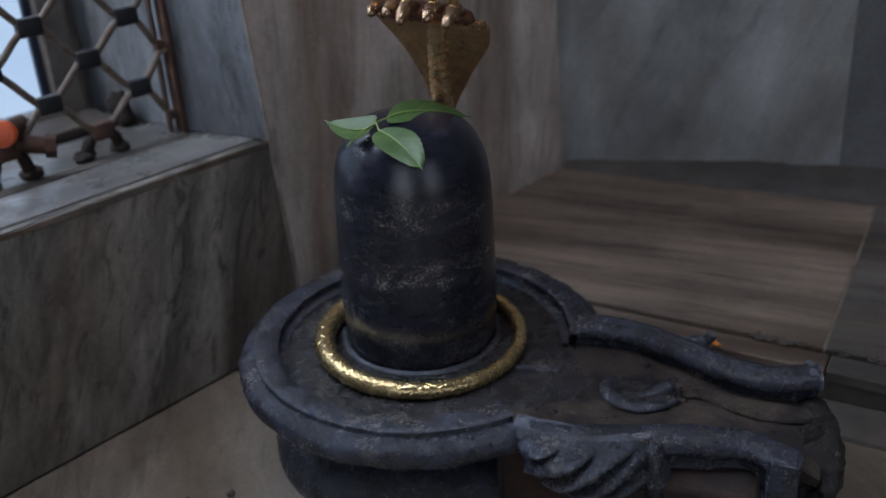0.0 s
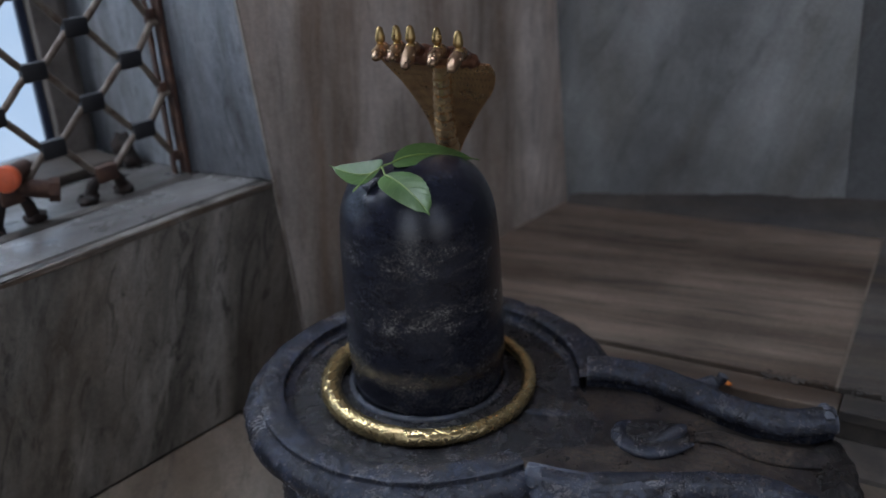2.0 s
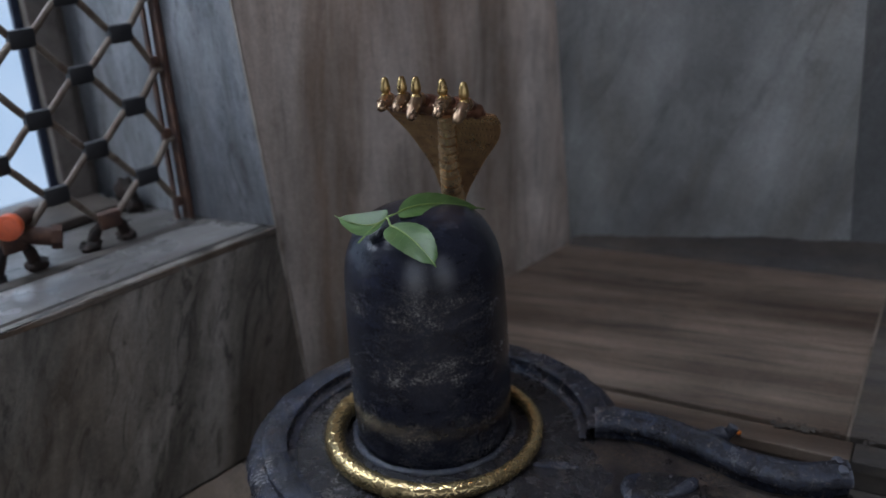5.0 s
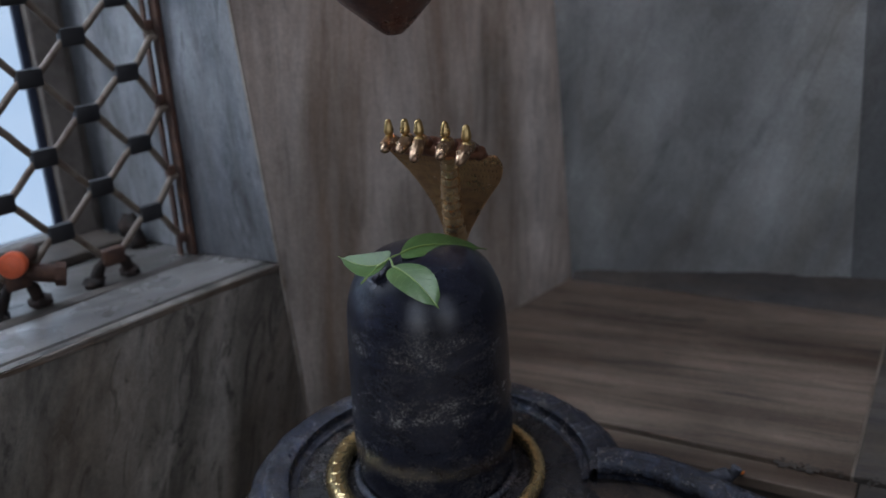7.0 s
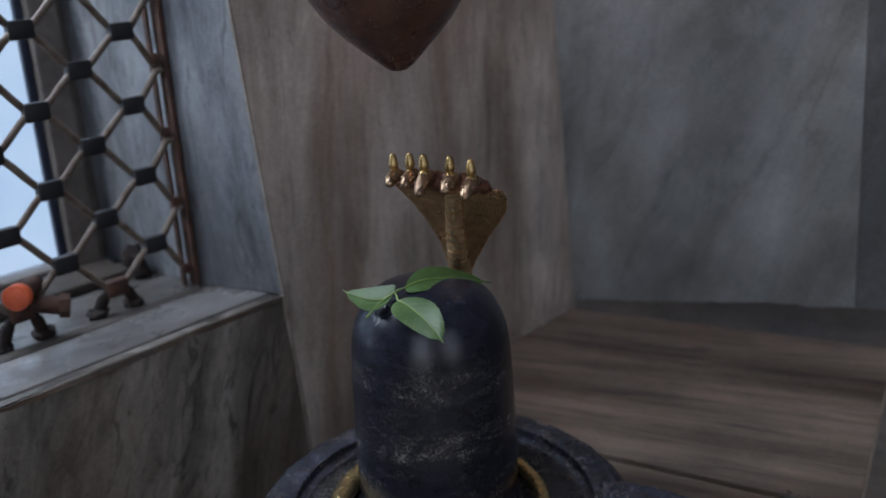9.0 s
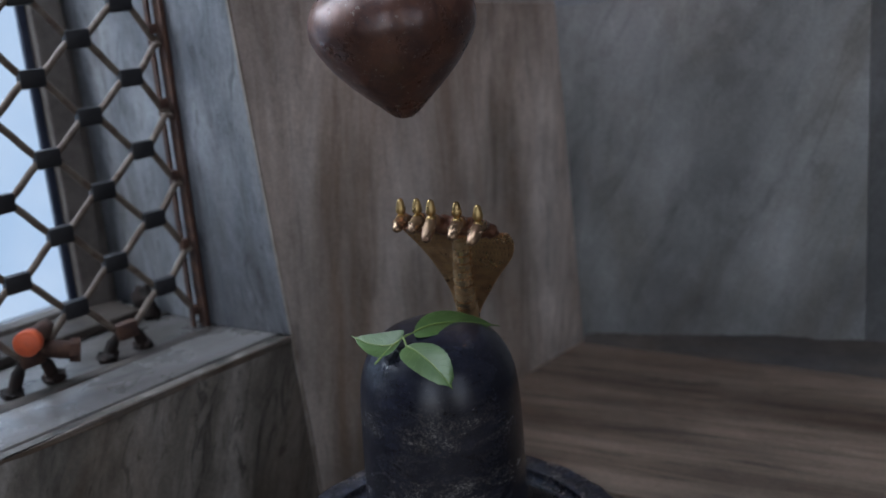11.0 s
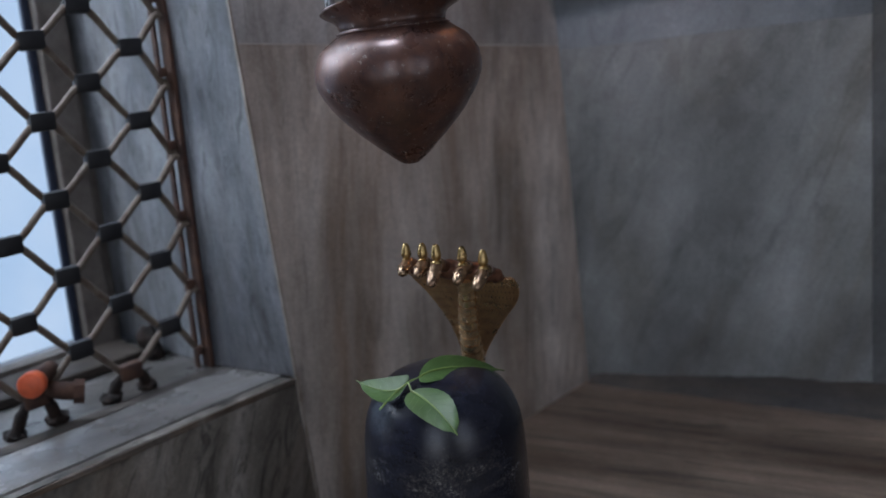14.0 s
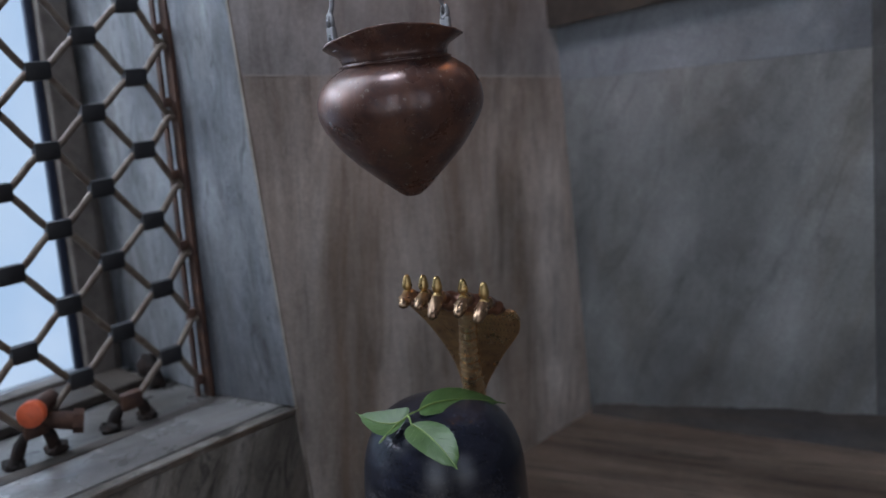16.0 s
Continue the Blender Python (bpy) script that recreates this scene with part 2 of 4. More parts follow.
BRASS_CROWN = metal("golden_brass", (0.58, 0.40, 0.17), (0.36, 0.22, 0.10), 0.20, 1.6, 0.46, 0.9)
BRASS_RING = metal("polished_brass", (0.64, 0.48, 0.235), (0.44, 0.32, 0.15), 0.15, 1.2, 0.5, 0.92, grooves=(0.10, 0.062, 0.025))
COPPER = metal("tarnished_copper", (0.160, 0.070, 0.047), (0.046, 0.026, 0.028), 0.26, 1.3, 0.37, 0.35, True)
SOOT_RUST = paint("grimy_rust", (0.010, 0.007, 0.006), (0.030, 0.015, 0.010), 0.9, 0.0)
DARK_RED_STONE = paint("dark_red_brown_stone", (0.013, 0.008, 0.007), (0.050, 0.022, 0.012), 0.85, scale=34.0)
IRON = paint("weathered_wire", (0.175, 0.142, 0.112), (0.085, 0.052, 0.036), 0.5, 0.25)
GREY_METAL = paint("dull_grey_metal", (0.25, 0.245, 0.25), (0.15, 0.14, 0.14), 0.42, 0.5)
RUST = paint("rusty_iron", (0.045, 0.022, 0.016), (0.10, 0.048, 0.028), 0.75, 0.2)
SLEEVE = paint("black_sleeve", (0.007, 0.007, 0.009), (0.016, 0.016, 0.018), 0.5)
WOOD = paint("grey_window_frame", (0.165, 0.142, 0.125), (0.09, 0.075, 0.064), 0.6, scale=30.0)
GASKET = paint("dark_blue_rubber", (0.012, 0.020, 0.045), (0.03, 0.04, 0.07), 0.5)
DARK_WOOD = paint("dirty_dark_wood", (0.060, 0.046, 0.036), (0.026, 0.019, 0.015), 0.7, scale=30.0)
ORANGE = paint("orange_plastic", (0.72, 0.13, 0.045), (0.55, 0.10, 0.04), 0.45)
PETAL = paint("orange_petal", (0.75, 0.22, 0.03), (0.6, 0.14, 0.02), 0.6)
LEAF = leaf_green("bel_leaf_green", (0.056, 0.112, 0.029), (0.084, 0.152, 0.045))
VEIN = leaf_green("leaf_vein", (0.22, 0.30, 0.08), (0.15, 0.23, 0.06))
SIDE_VEIN = leaf_green("leaf_side_vein", (0.072, 0.140, 0.036), (0.09, 0.16, 0.046))

# bright frosted window light, and clear glass
SKYLIGHT, tree, shader = material("overcast_daylight")
glow = node(tree, "ShaderNodeEmission", Strength=1.12)
veil = ramp(tree, noise_of(tree, coords(tree), 5.0, 5, 0.6), [(0.3, (0.42, 0.61, 0.90)), (0.7, (0.58, 0.74, 0.98))])
tree.links.new(veil, glow.inputs["Color"])
tree.links.new(glow.outputs[0], tree.nodes["Material Output"].inputs[0])
GLASS, tree, shader = material("window_glass")
shader.inputs["Transmission Weight"].default_value = 1.0
shader.inputs["Roughness"].default_value = 0.25
shader.inputs["IOR"].default_value = 1.1


# ---- shapes ----
def to_bm(verts, faces):
    bm = bmesh.new()
    vs = [bm.verts.new(v) for v in verts]
    for f in faces:
        bm.faces.new([vs[i] for i in f])
    return bm


def part(name, bm, mat, parent=None, label="", smooth=True):
    """Links a bmesh as one mesh object, under a thing or a part."""
    me = bpy.data.meshes.new(name)
    bmesh.ops.recalc_face_normals(bm, faces=bm.faces[:])
    bm.to_mesh(me)
    bm.free()
    if smooth:
        me.shade_smooth()
        me.set_sharp_from_angle(angle=radians(52))
    me.materials.append(mat)
    ob = new(name, me)
    ob.parent = parent
    return tagged(ob, label)


def thing(name, label, category, group="", kind="", m=None):
    ob = tagged(new(name), label, category, group, kind)
    ob.empty_display_size = 0.02
    if m is not None:
        ob.matrix_world = m
    return ob


def box(lo, hi, bevel=0.0, segments=2):
    bm = bmesh.new()
    bmesh.ops.create_cube(bm, size=1)
    for v in bm.verts:
        v.co = [(a + b) / 2 + c * (b - a) for a, b, c in zip(lo, hi, v.co)]
    if bevel:
        bmesh.ops.bevel(bm, geom=bm.edges[:], offset=bevel, segments=segments, affect="EDGES", profile=0.6)
    return bm


def grid(rows, wrap_u=False, wrap_v=False, flip=0):
    """Verts and faces of a sheet given as rows of points."""
    nu, nv = len(rows), len(rows[0])
    verts = [p for r in rows for p in r]
    faces = []
    for i in range(nu if wrap_u else nu - 1):
        for j in range(nv if wrap_v else nv - 1):
            a, b = i * nv, ((i + 1) % nu) * nv
            faces.append((a + j, a + (j + 1) % nv, b + (j + 1) % nv, b + j))
    return verts, faces


def joined(*sheets):
    verts, faces = [], []
    for v, f in sheets:
        k = len(verts)
        verts += [tuple(p) for p in v]
        faces += [tuple(i + k for i in q) for q in f]
    return verts, faces


def lathe(profile, seg=64, start=0.0, end=360.0, at=(0, 0, 0)):
    whole = end - start >= 360
    steps = seg if whole else seg + 1
    rows = []
    for i in range(steps):
        a = radians(start + (end - start) * i / seg)
        rows.append([(at[0] + r * math.cos(a), at[1] + r * math.sin(a), at[2] + z) for r, z in profile])
    return grid(rows, wrap_u=whole)


def smooth_line(points, steps):
    """Catmull-Rom through points."""
    pts = [np.array(p, float) for p in points]
    pts = [2 * pts[0] - pts[1]] + pts + [2 * pts[-1] - pts[-2]]
    out = []
    for i in range(1, len(pts) - 2):
        for k in range(steps):
            t = k / steps
            a, b, c, d = pts[i - 1:i + 3]
            out.append(0.5 * (2 * b + (c - a) * t + (2 * a - 5 * b + 4 * c - d) * t * t + (3 * b - a - 3 * c + d) * t ** 3))
    return out + [pts[-2]]


def tube(points, radii, seg=10, closed=False, cap=True):
    """A round rod along points; radii: one value or one for each point."""
    pts = [np.array(p, float) for p in points]
    n = len(pts)
    radii = radii if isinstance(radii, (list, tuple)) else [radii] * n
    side, rows = None, []
    for i in range(n):
        d = (pts[(i + 1) % n] - pts[i - 1]) if closed else pts[min(i + 1, n - 1)] - pts[max(i - 1, 0)]
        d = d / (np.linalg.norm(d) + 1e-12)
        if side is None:
            side = np.cross(d, (0.31, 0.17, 0.93))
        side = side - d * (side @ d)
        side /= np.linalg.norm(side) + 1e-12
        up = np.cross(d, side)
        rows.append([tuple(pts[i] + radii[i] * (math.cos(a) * side + math.sin(a) * up)) for a in np.linspace(0, 2 * math.pi, seg, endpoint=False)])
    verts, faces = grid(rows, wrap_u=closed, wrap_v=True)
    if cap and not closed:
        faces += [tuple(range(seg)), tuple(range((n - 1) * seg, n * seg))]
    return verts, faces


def sweep(points, section, seg_up=(0, 0, 1)):
    """A moulding: section points (aside, up) carried along a line; aside points to the line's right."""
    pts = [np.array(p, float) for p in points]
    up = np.array(seg_up, float)
    rows = []
    for i, p in enumerate(pts):
        d = pts[min(i + 1, len(pts) - 1)] - pts[max(i - 1, 0)]
        s = np.cross(d, up)
        s /= np.linalg.norm(s)
        rows.append([tuple(p + a * s + b * up) for a, b in section])
    verts, faces = grid(rows, wrap_v=True)
    k = len(section)
    faces += [tuple(range(k)), tuple(range((len(pts) - 1) * k, len(pts) * k))]
    return verts, faces


def blob(centre, axes, seg=20, rings=14, power=1.0):
    """An ellipsoid with three given half-axis vectors."""
    c = np.array(centre, float)
    ax = [np.array(a, float) for a in axes]
    rows = []
    for i in range(seg):
        a = 2 * math.pi * i / seg
        rows.append([tuple(c + math.sin(b) ** power * (math.cos(a) * ax[0] + math.sin(a) * ax[1]) + math.cos(b) * ax[2]) for b in np.linspace(0.001, math.pi - 0.001, rings)])
    return grid(rows, wrap_u=True)


def worn(bm, amount, size, seed=0.0, fine=0.0):
    """Uneven, weathered surface: pushes the points along their normals."""
    bmesh.ops.recalc_face_normals(bm, faces=bm.faces[:])
    bm.normal_update()
    moved = []
    for v in bm.verts:
        p = v.co / size + Vector((seed, seed * 1.7, 0))
        k = noise.fractal(p, 0.8, 2.1, 4)
        if fine:
            k += fine * noise.noise(p * 9)
        moved.append(v.co + v.normal * amount * k)
    for v, co in zip(bm.verts, moved):
        v.co = co
    return bm


def subdivided(bm, cuts):
    bmesh.ops.subdivide_edges(bm, edges=bm.edges[:], cuts=cuts, use_grid_fill=True)
    return bm


# ---- the room ----
FLOOR, STEP, SILL, TOP = 0.343, 0.380, 0.565, 2.35
WEST, CORNER_Y = -0.789, 0.920
EDGE = 0.454                      # edge of the window opening
GLAZING = -1.10

floor = tagged(new("floor"), "worn grey-brown marble slab floor with dirty joints", "floor", kind="structure")
for i, (x0, x1) in enumerate(((-0.789, -0.30), (-0.298, 0.32), (0.322, 0.94), (0.942, 2.19))):
    for y0, y1 in ((-1.45, -0.85), (-0.848, -0.25), (-0.248, 0.36), (0.362, 1.55)):
        part("floor_slab", box((x0, y0, FLOOR - 0.03), (x1, y1, FLOOR), 0.0015), MARBLE_FLOOR, floor, smooth=False)
part("floor_bed", box((-0.9, -1.6, FLOOR - 0.1), (1.7, 1.7, FLOOR - 0.004)), MORTAR, floor, smooth=False)

# raised step along the north side, turned a little against the west wall
TURNED = Matrix.Translation((WEST, CORNER_Y, 0)) @ Matrix.Rotation(radians(12.5), 4, "Z")
step = tagged(new("platform"), "raised marble step with brown stripes and a dirty front joint", "platform", kind="structure")
step.matrix_world = TURNED


def slab_row(y0, y1, xs, top, mat, name, bevel=0.0015, thick=0.03):
    for x0, x1 in zip(xs, xs[1:]):
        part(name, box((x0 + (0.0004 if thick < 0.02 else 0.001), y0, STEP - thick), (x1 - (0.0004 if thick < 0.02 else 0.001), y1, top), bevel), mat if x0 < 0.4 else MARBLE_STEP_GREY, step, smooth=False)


slab_row(-0.336, 0.10, (-0.15, 0.404, 1.02, 1.64, 2.3), STEP, MARBLE_STEP, "marble_slab")
slab_row(-0.368, -0.341, (-0.2, 0.41, 1.03, 1.65, 2.3), STEP - 0.002, MARBLE_STEP, "nosing_slab", 0.0016, 0.013)
for x in (0.404, 1.02, 1.64):
    part("joint_filling", box((x - 0.001, -0.336, STEP - 0.03), (x + 0.001, 0.1, STEP - 0.0008)), MARBLE_FLOOR, step, "pale mortar joint", smooth=False)
# riser and a low strip before it, both in one dark colour
part("riser", box((-0.2, -0.362, FLOOR - 0.02), (2.3, -0.337, STEP - 0.0135)), DARK_STONE, step, "dark riser under the step's edge", smooth=False)
part("foot_strip", subdivided(box((-0.2, -0.410, FLOOR - 0.01), (2.3, -0.363, FLOOR + 0.005), 0.003), 2), DARK_STONE, step, "dark strip along the step's foot")

# west wall with the deep window opening
wall_west = tagged(new("wall_west"), "grimy marble-clad wall with a deep barred window", "wall", kind="structure")
part("masonry", box((-1.25, -1.6, FLOOR - 0.1), (WEST - 0.022, EDGE + 0.02, SILL - 0.032)), PLASTER, wall_west, smooth=False)
part("masonry", box((-1.25, EDGE + 0.022, FLOOR - 0.1), (WEST - 0.022, 1.7, TOP)), PLASTER, wall_west, smooth=False)
part("masonry", box((-1.25, -1.6, 2.212), (WEST - 0.022, EDGE + 0.02, TOP)), PLASTER, wall_west, smooth=False)
part("masonry", box((-1.25, -1.6, SILL - 0.03), (WEST - 0.022, -0.45, 2.21)), PLASTER, wall_west, smooth=False)
part("facing_slab", subdivided(box((WEST - 0.02, -0.62, FLOOR), (WEST, EDGE - 0.001, SILL - 0.001), 0.004), 1), MARBLE_SILL, wall_west, "green-grey veined marble facing with a worn top edge")
part("facing_slab", box((WEST - 0.02, -1.45, FLOOR), (WEST, -0.622, 1.2), 0.002), MARBLE_SILL, wall_west, smooth=False)


def facing(y0, y1, z00, z01, z10, z11, mat):
    """An upright wall slab whose foot and head may run out of level."""
    vs = [(x, y, z) for x in (WEST - 0.02, WEST) for y, z in ((y0, z00), (y1, z01), (y1, z11), (y0, z10))]
    bm = to_bm(vs, [(0, 1, 2, 3), (4, 5, 6, 7), (0, 1, 5, 4), (1, 2, 6, 5), (2, 3, 7, 6), (3, 0, 4, 7)])
    bmesh.ops.bevel(bm, geom=bm.edges[:], offset=0.0002, segments=1, affect="EDGES")
    return part("facing_slab", bm, mat, wall_west, smooth=False)


facing(EDGE + 0.001, 1.05, FLOOR, FLOOR, 0.887, 0.833, MARBLE_BROWN)
facing(EDGE + 0.001, 1.05, 0.8873, 0.8333, 1.50, 1.50, MARBLE_GREY)
facing(EDGE + 0.001, 1.05, 1.502, 1.502, TOP, TOP, MARBLE_GREY)
facing(-0.62, EDGE - 0.001, 2.212, 2.212, TOP, TOP, MARBLE_BROWN)
facing(-1.45, -0.622, 1.202, 1.202, TOP, TOP, MARBLE_SILL)
joint_rows = []
for i in range(61):
    y = EDGE + 0.002 + (1.048 - EDGE) * i / 60
    z, half = 0.8871 - 0.054 * (y - EDGE) / (1.05 - EDGE), 0.0007 + 0.0005 * noise.noise(Vector((y * 60, 1.0, 0)))
    joint_rows.append([(WEST - 0.004, y, z - half), (WEST + 0.0003, y, z - half), (WEST + 0.0003, y, z + half), (WEST - 0.004, y, z + half)])
v, f = grid(joint_rows, wrap_v=True)
part("joint_filling", to_bm(v, f + [(0, 1, 2, 3), (240, 241, 242, 243)]), MORTAR_LIGHT, wall_west, "pale mortar joint")
# lining of the opening


def jamb(z0, z1):
    """The east-facing edge is plumb; further in the lining leans with the old window."""
    def face_y(x, z):
        inward = min(1.0, (WEST - x) / 0.116)
        deep = max(0.0, (-0.905 - x) / 0.195)
        lean = 0.075 * (min(z, 0.95) - 0.57)
        return EDGE - inward * (0.0265 - lean) - deep * (0.014 + 0.4 * lean)
    xs = [WEST - 0.001, WEST - 0.003, -0.83, -0.865, -0.905, -0.96, -1.03, -1.10, -1.16]
    zs = [z0 + (z1 - z0) * i / 6 for i in range(7)]
    rows = [[(x, face_y(x, z) + (0.003 if i == 0 else 0.0), z) for z in zs] for i, x in enumerate(xs)]
    rows = rows + [[(x, EDGE + 0.021, z) for z in zs] for x in xs[::-1]]
    v, f = grid(rows, wrap_u=True)
    k, n = len(zs), len(rows)
    f += [tuple(i * k for i in range(n)), tuple(i * k + k - 1 for i in range(n))]
    return part("jamb_slab", to_bm(v, f), MARBLE_JAMB, wall_west, "pale blue-grey marble window reveal", smooth=False)


jamb(SILL + 0.001, 0.8831)
jamb(0.8832, 2.212)
part("jamb_slab", box((GLAZING - 0.05, -0.45, SILL + 0.001), (WEST - 0.001, -0.43, 2.212), 0.003), MARBLE_JAMB, wall_west)
part("sill_slab", subdivided(box((-0.893, -0.45, SILL - 0.03), (WEST - 0.021, EDGE + 0.001, SILL), 0.002), 1), MARBLE_TOP, wall_west, "worn pale marble window sill")
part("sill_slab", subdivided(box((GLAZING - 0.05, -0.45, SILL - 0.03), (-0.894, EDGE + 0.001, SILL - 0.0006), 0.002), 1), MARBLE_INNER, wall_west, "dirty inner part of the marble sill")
part("lintel_slab", box((GLAZING - 0.05, -0.45, 2.19), (WEST - 0.001, EDGE, 2.21), 0.002), MARBLE_JAMB, wall_west, smooth=False)

part("joint_filling", worn(subdivided(box((WEST - 0.004, EDGE - 0.0014, FLOOR), (WEST + 0.0008, EDGE + 0.0020, SILL + 0.0005), 0.0004), 9), 0.0011, 0.014, 3.0), MORTAR_PALE, wall_west, "pale mortar joint")
part("joint_filling", worn(subdivided(box((WEST - 0.003, EDGE - 0.0004, SILL + 0.001), (WEST + 0.0007, EDGE + 0.0016, 1.5), 0.0004), 9), 0.0008, 0.02, 5.0), MORTAR_PALE, wall_west, "pale mortar joint")
part("chipped_edge", worn(subdivided(box((WEST - 0.0030, -0.62, SILL - 0.006), (WEST + 0.0004, EDGE - 0.0015, SILL + 0.0006), 0.0018), 11), 0.0011, 0.012, 7.0, 0.3), MARBLE_EDGE, wall_west, "chipped brown-stained edge of the sill")
part("grime_line", worn(subdivided(box((-0.902, -0.42, SILL - 0.001), (-0.884, 0.420, SILL + 0.0010), 0.0008), 11), 0.0035, 0.012, 1.0), DARK_STONE, wall_west, "dark grime along the grille's foot")

# north wall, turned with the step
wall_north = tagged(new("wall_north"), "blue-grey streaked marble wall with level slab joints", "wall", kind="structure")
wall_north.matrix_world = TURNED
part("masonry", box((-0.3, 0.022, FLOOR - 0.1), (2.4, 0.2, TOP)), PLASTER, wall_north, smooth=False)
# right of the joint a darkened marble carries the weaker light in its colour
for x0, x1 in ((-0.3, 0.3588), (0.3592, 1.05), (1.052, 1.7), (1.702, 2.4)):
    for z0, z1 in ((STEP - 0.02, 0.8385), (0.8388, 1.45), (1.452, TOP)):
        part("facing_slab", box((x0, 0.0 if x0 < 0.3 else -0.0015, z0), (x1, 0.021, z1), 0.0003), MARBLE_BLUE_DIM if x0 > 0.3 else MARBLE_BLUE if z0 < 0.8 else MARBLE_SLATE, wall_north, smooth=False)

# added dark band, higher towards the right; the wall has no skirting
band_rows = []
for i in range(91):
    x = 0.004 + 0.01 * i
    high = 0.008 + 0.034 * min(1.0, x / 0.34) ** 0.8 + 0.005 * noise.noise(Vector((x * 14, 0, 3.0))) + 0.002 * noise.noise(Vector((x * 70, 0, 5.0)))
    band_rows.append([(x, 0.003, STEP), (x, -0.010 - 0.004 * noise.noise(Vector((x * 20, 2.0, 0))), STEP + 0.0004), (x, -0.007, STEP + 0.003), (x, -0.0045, STEP + high * 0.6), (x, -0.002, STEP + high), (x, 0.003, STEP + high + 0.001)])
v, f = grid(band_rows, wrap_v=True)
part("foot_band", to_bm(v, f + [tuple(range(6)), tuple(range(90 * 6, 91 * 6))]), MARBLE_DARK, wall_north, "added dark band along the wall's foot")
shelf = tagged(new("wall_ledge"), "sooty dark stone ledge along the wall above the marble", "ledge", kind="structure")
shelf.matrix_world = TURNED
ledge_bm = box((-0.005, -0.016, 0.907), (2.3, -0.002, 1.20))
for v in ledge_bm.verts:
    if v.co.z < 0.95:
        v.co.z += 0.10 * min(v.co.x, 1.5)
part("slab", ledge_bm, DARK_STONE, shelf, smooth=False)

# unseen plain walls and ceiling that close the place, openings added for the fill lamps
wall_south = tagged(new("wall_south"), "unseen dark plastered wall, opening added for a fill lamp", "wall", kind="structure")
for lo, hi in (((-1.25, -1.6, FLOOR - 0.1), (0.34, -1.46, TOP)), ((1.31, -1.6, FLOOR - 0.1), (1.75, -1.46, TOP)), ((0.341, -1.6, 2.05), (1.309, -1.46, TOP))):
    part("masonry", box(lo, hi), PLASTER, wall_south, smooth=False)
wall_east = tagged(new("wall_east"), "unseen plain plastered wall, opening added for a fill lamp", "wall", kind="structure")
for lo, hi in (((1.6, -1.459, FLOOR - 0.1), (1.75, -0.66, TOP)), ((1.6, 0.26, FLOOR - 0.1), (1.75, 1.7, TOP)), ((1.6, -0.659, 2.05), (1.75, 0.259, TOP))):
    part("masonry", box(lo, hi), PLASTER, wall_east, smooth=False)
ceiling_bm = box((-1.25, -1.6, TOP), (-0.85, 1.8, TOP + 0.1))
for lo, hi in (((0.35, -1.6, TOP), (1.75, 1.8, TOP + 0.1)), ((-0.849, -1.6, TOP), (0.349, -0.54, TOP + 0.1)), ((-0.849, 0.44, TOP), (0.349, 1.8, TOP + 0.1))):
    extra = bpy.data.meshes.new("piece")
    piece = box(lo, hi)
    piece.to_mesh(extra)
    piece.free()
    ceiling_bm.from_mesh(extra)
    bpy.data.meshes.remove(extra)
ceiling = tagged(part("ceiling", ceiling_bm, PLASTER, smooth=False), "unseen plain plastered ceiling, opening added for a fill lamp", "ceiling", kind="structure")

# ---- window: frame, pane and the light outside ----
LEANING = 0.075                   # the old window stands a little out of plumb


def leaned(bm):
    for v in bm.verts:
        v.co.y += LEANING * (v.co.z - 0.60)
    return bm


def sag(y, z=0.62):
    """The lattice has dropped at its hinged side and is stretched away from its bar."""
    return 0.075 * (0.386 - y) + (z - 0.62) * min(0.012, 0.27 * (0.386 - y) - 0.030)


window = tagged(new("window_1"), "frosted window in a weathered grey frame, daylight behind", "window", kind="structure")
part("window_frame", leaned(box((GLAZING - 0.02, 0.366, SILL + 0.002), (GLAZING + 0.022, 0.398, 2.19), 0.003)), WOOD, window, smooth=False)
part("window_frame", leaned(box((GLAZING - 0.035, 0.4, SILL + 0.002), (GLAZING + 0.006, 0.412, 2.19), 0.003)), WOOD, window, smooth=False)
part("window_frame", leaned(box((GLAZING - 0.02, -0.428, SILL + 0.002), (GLAZING + 0.022, -0.40, 2.19), 0.003)), WOOD, window, smooth=False)
part("bottom_rail", leaned(box((GLAZING - 0.02, -0.399, SILL + 0.002), (GLAZING + 0.02, 0.365, SILL + 0.016), 0.003)), WOOD, window, smooth=False)
part("bottom_board", worn(subdivided(box((GLAZING + 0.0215, -0.399, SILL + 0.0005), (-1.002, 0.3985, SILL + 0.011), 0.003), 7), 0.0012, 0.03, 2.0), DARK_WOOD, window, "dark weathered board along the window's foot")
part("gasket", leaned(box((GLAZING - 0.0015, 0.357, SILL + 0.018), (GLAZING + 0.008, 0.3658, 2.19), 0.002)), GASKET, window, "dark blue sealing strip beside the glass", smooth=False)
pane = part("pane", leaned(box((GLAZING - 0.006, -0.398, SILL + 0.017), (GLAZING - 0.002, 0.3655, 2.19))), GLASS, window, "frosted glass pane", smooth=False)
pane.visible_shadow = False
backdrop = tagged(part("backdrop", box((-2.212, -1.2, 0.2), (-2.19, 1.3, 2.2)), SKYLIGHT, smooth=False), "bright overcast daylight outside the window", "sky", kind="structure")

# ---- window grille: wavy wires held by black sleeves in a rusty bar ----
grille = thing("window_grille", "rusty wavy-wire window grille with black sleeves", "grille")
GX, COL, ROW, Y0, Z0 = -0.905, 0.0447, 0.0712, 0.386, 0.6225


def lean_pt(x, y, z):
    return (x, y + LEANING * (z - 0.60), z)


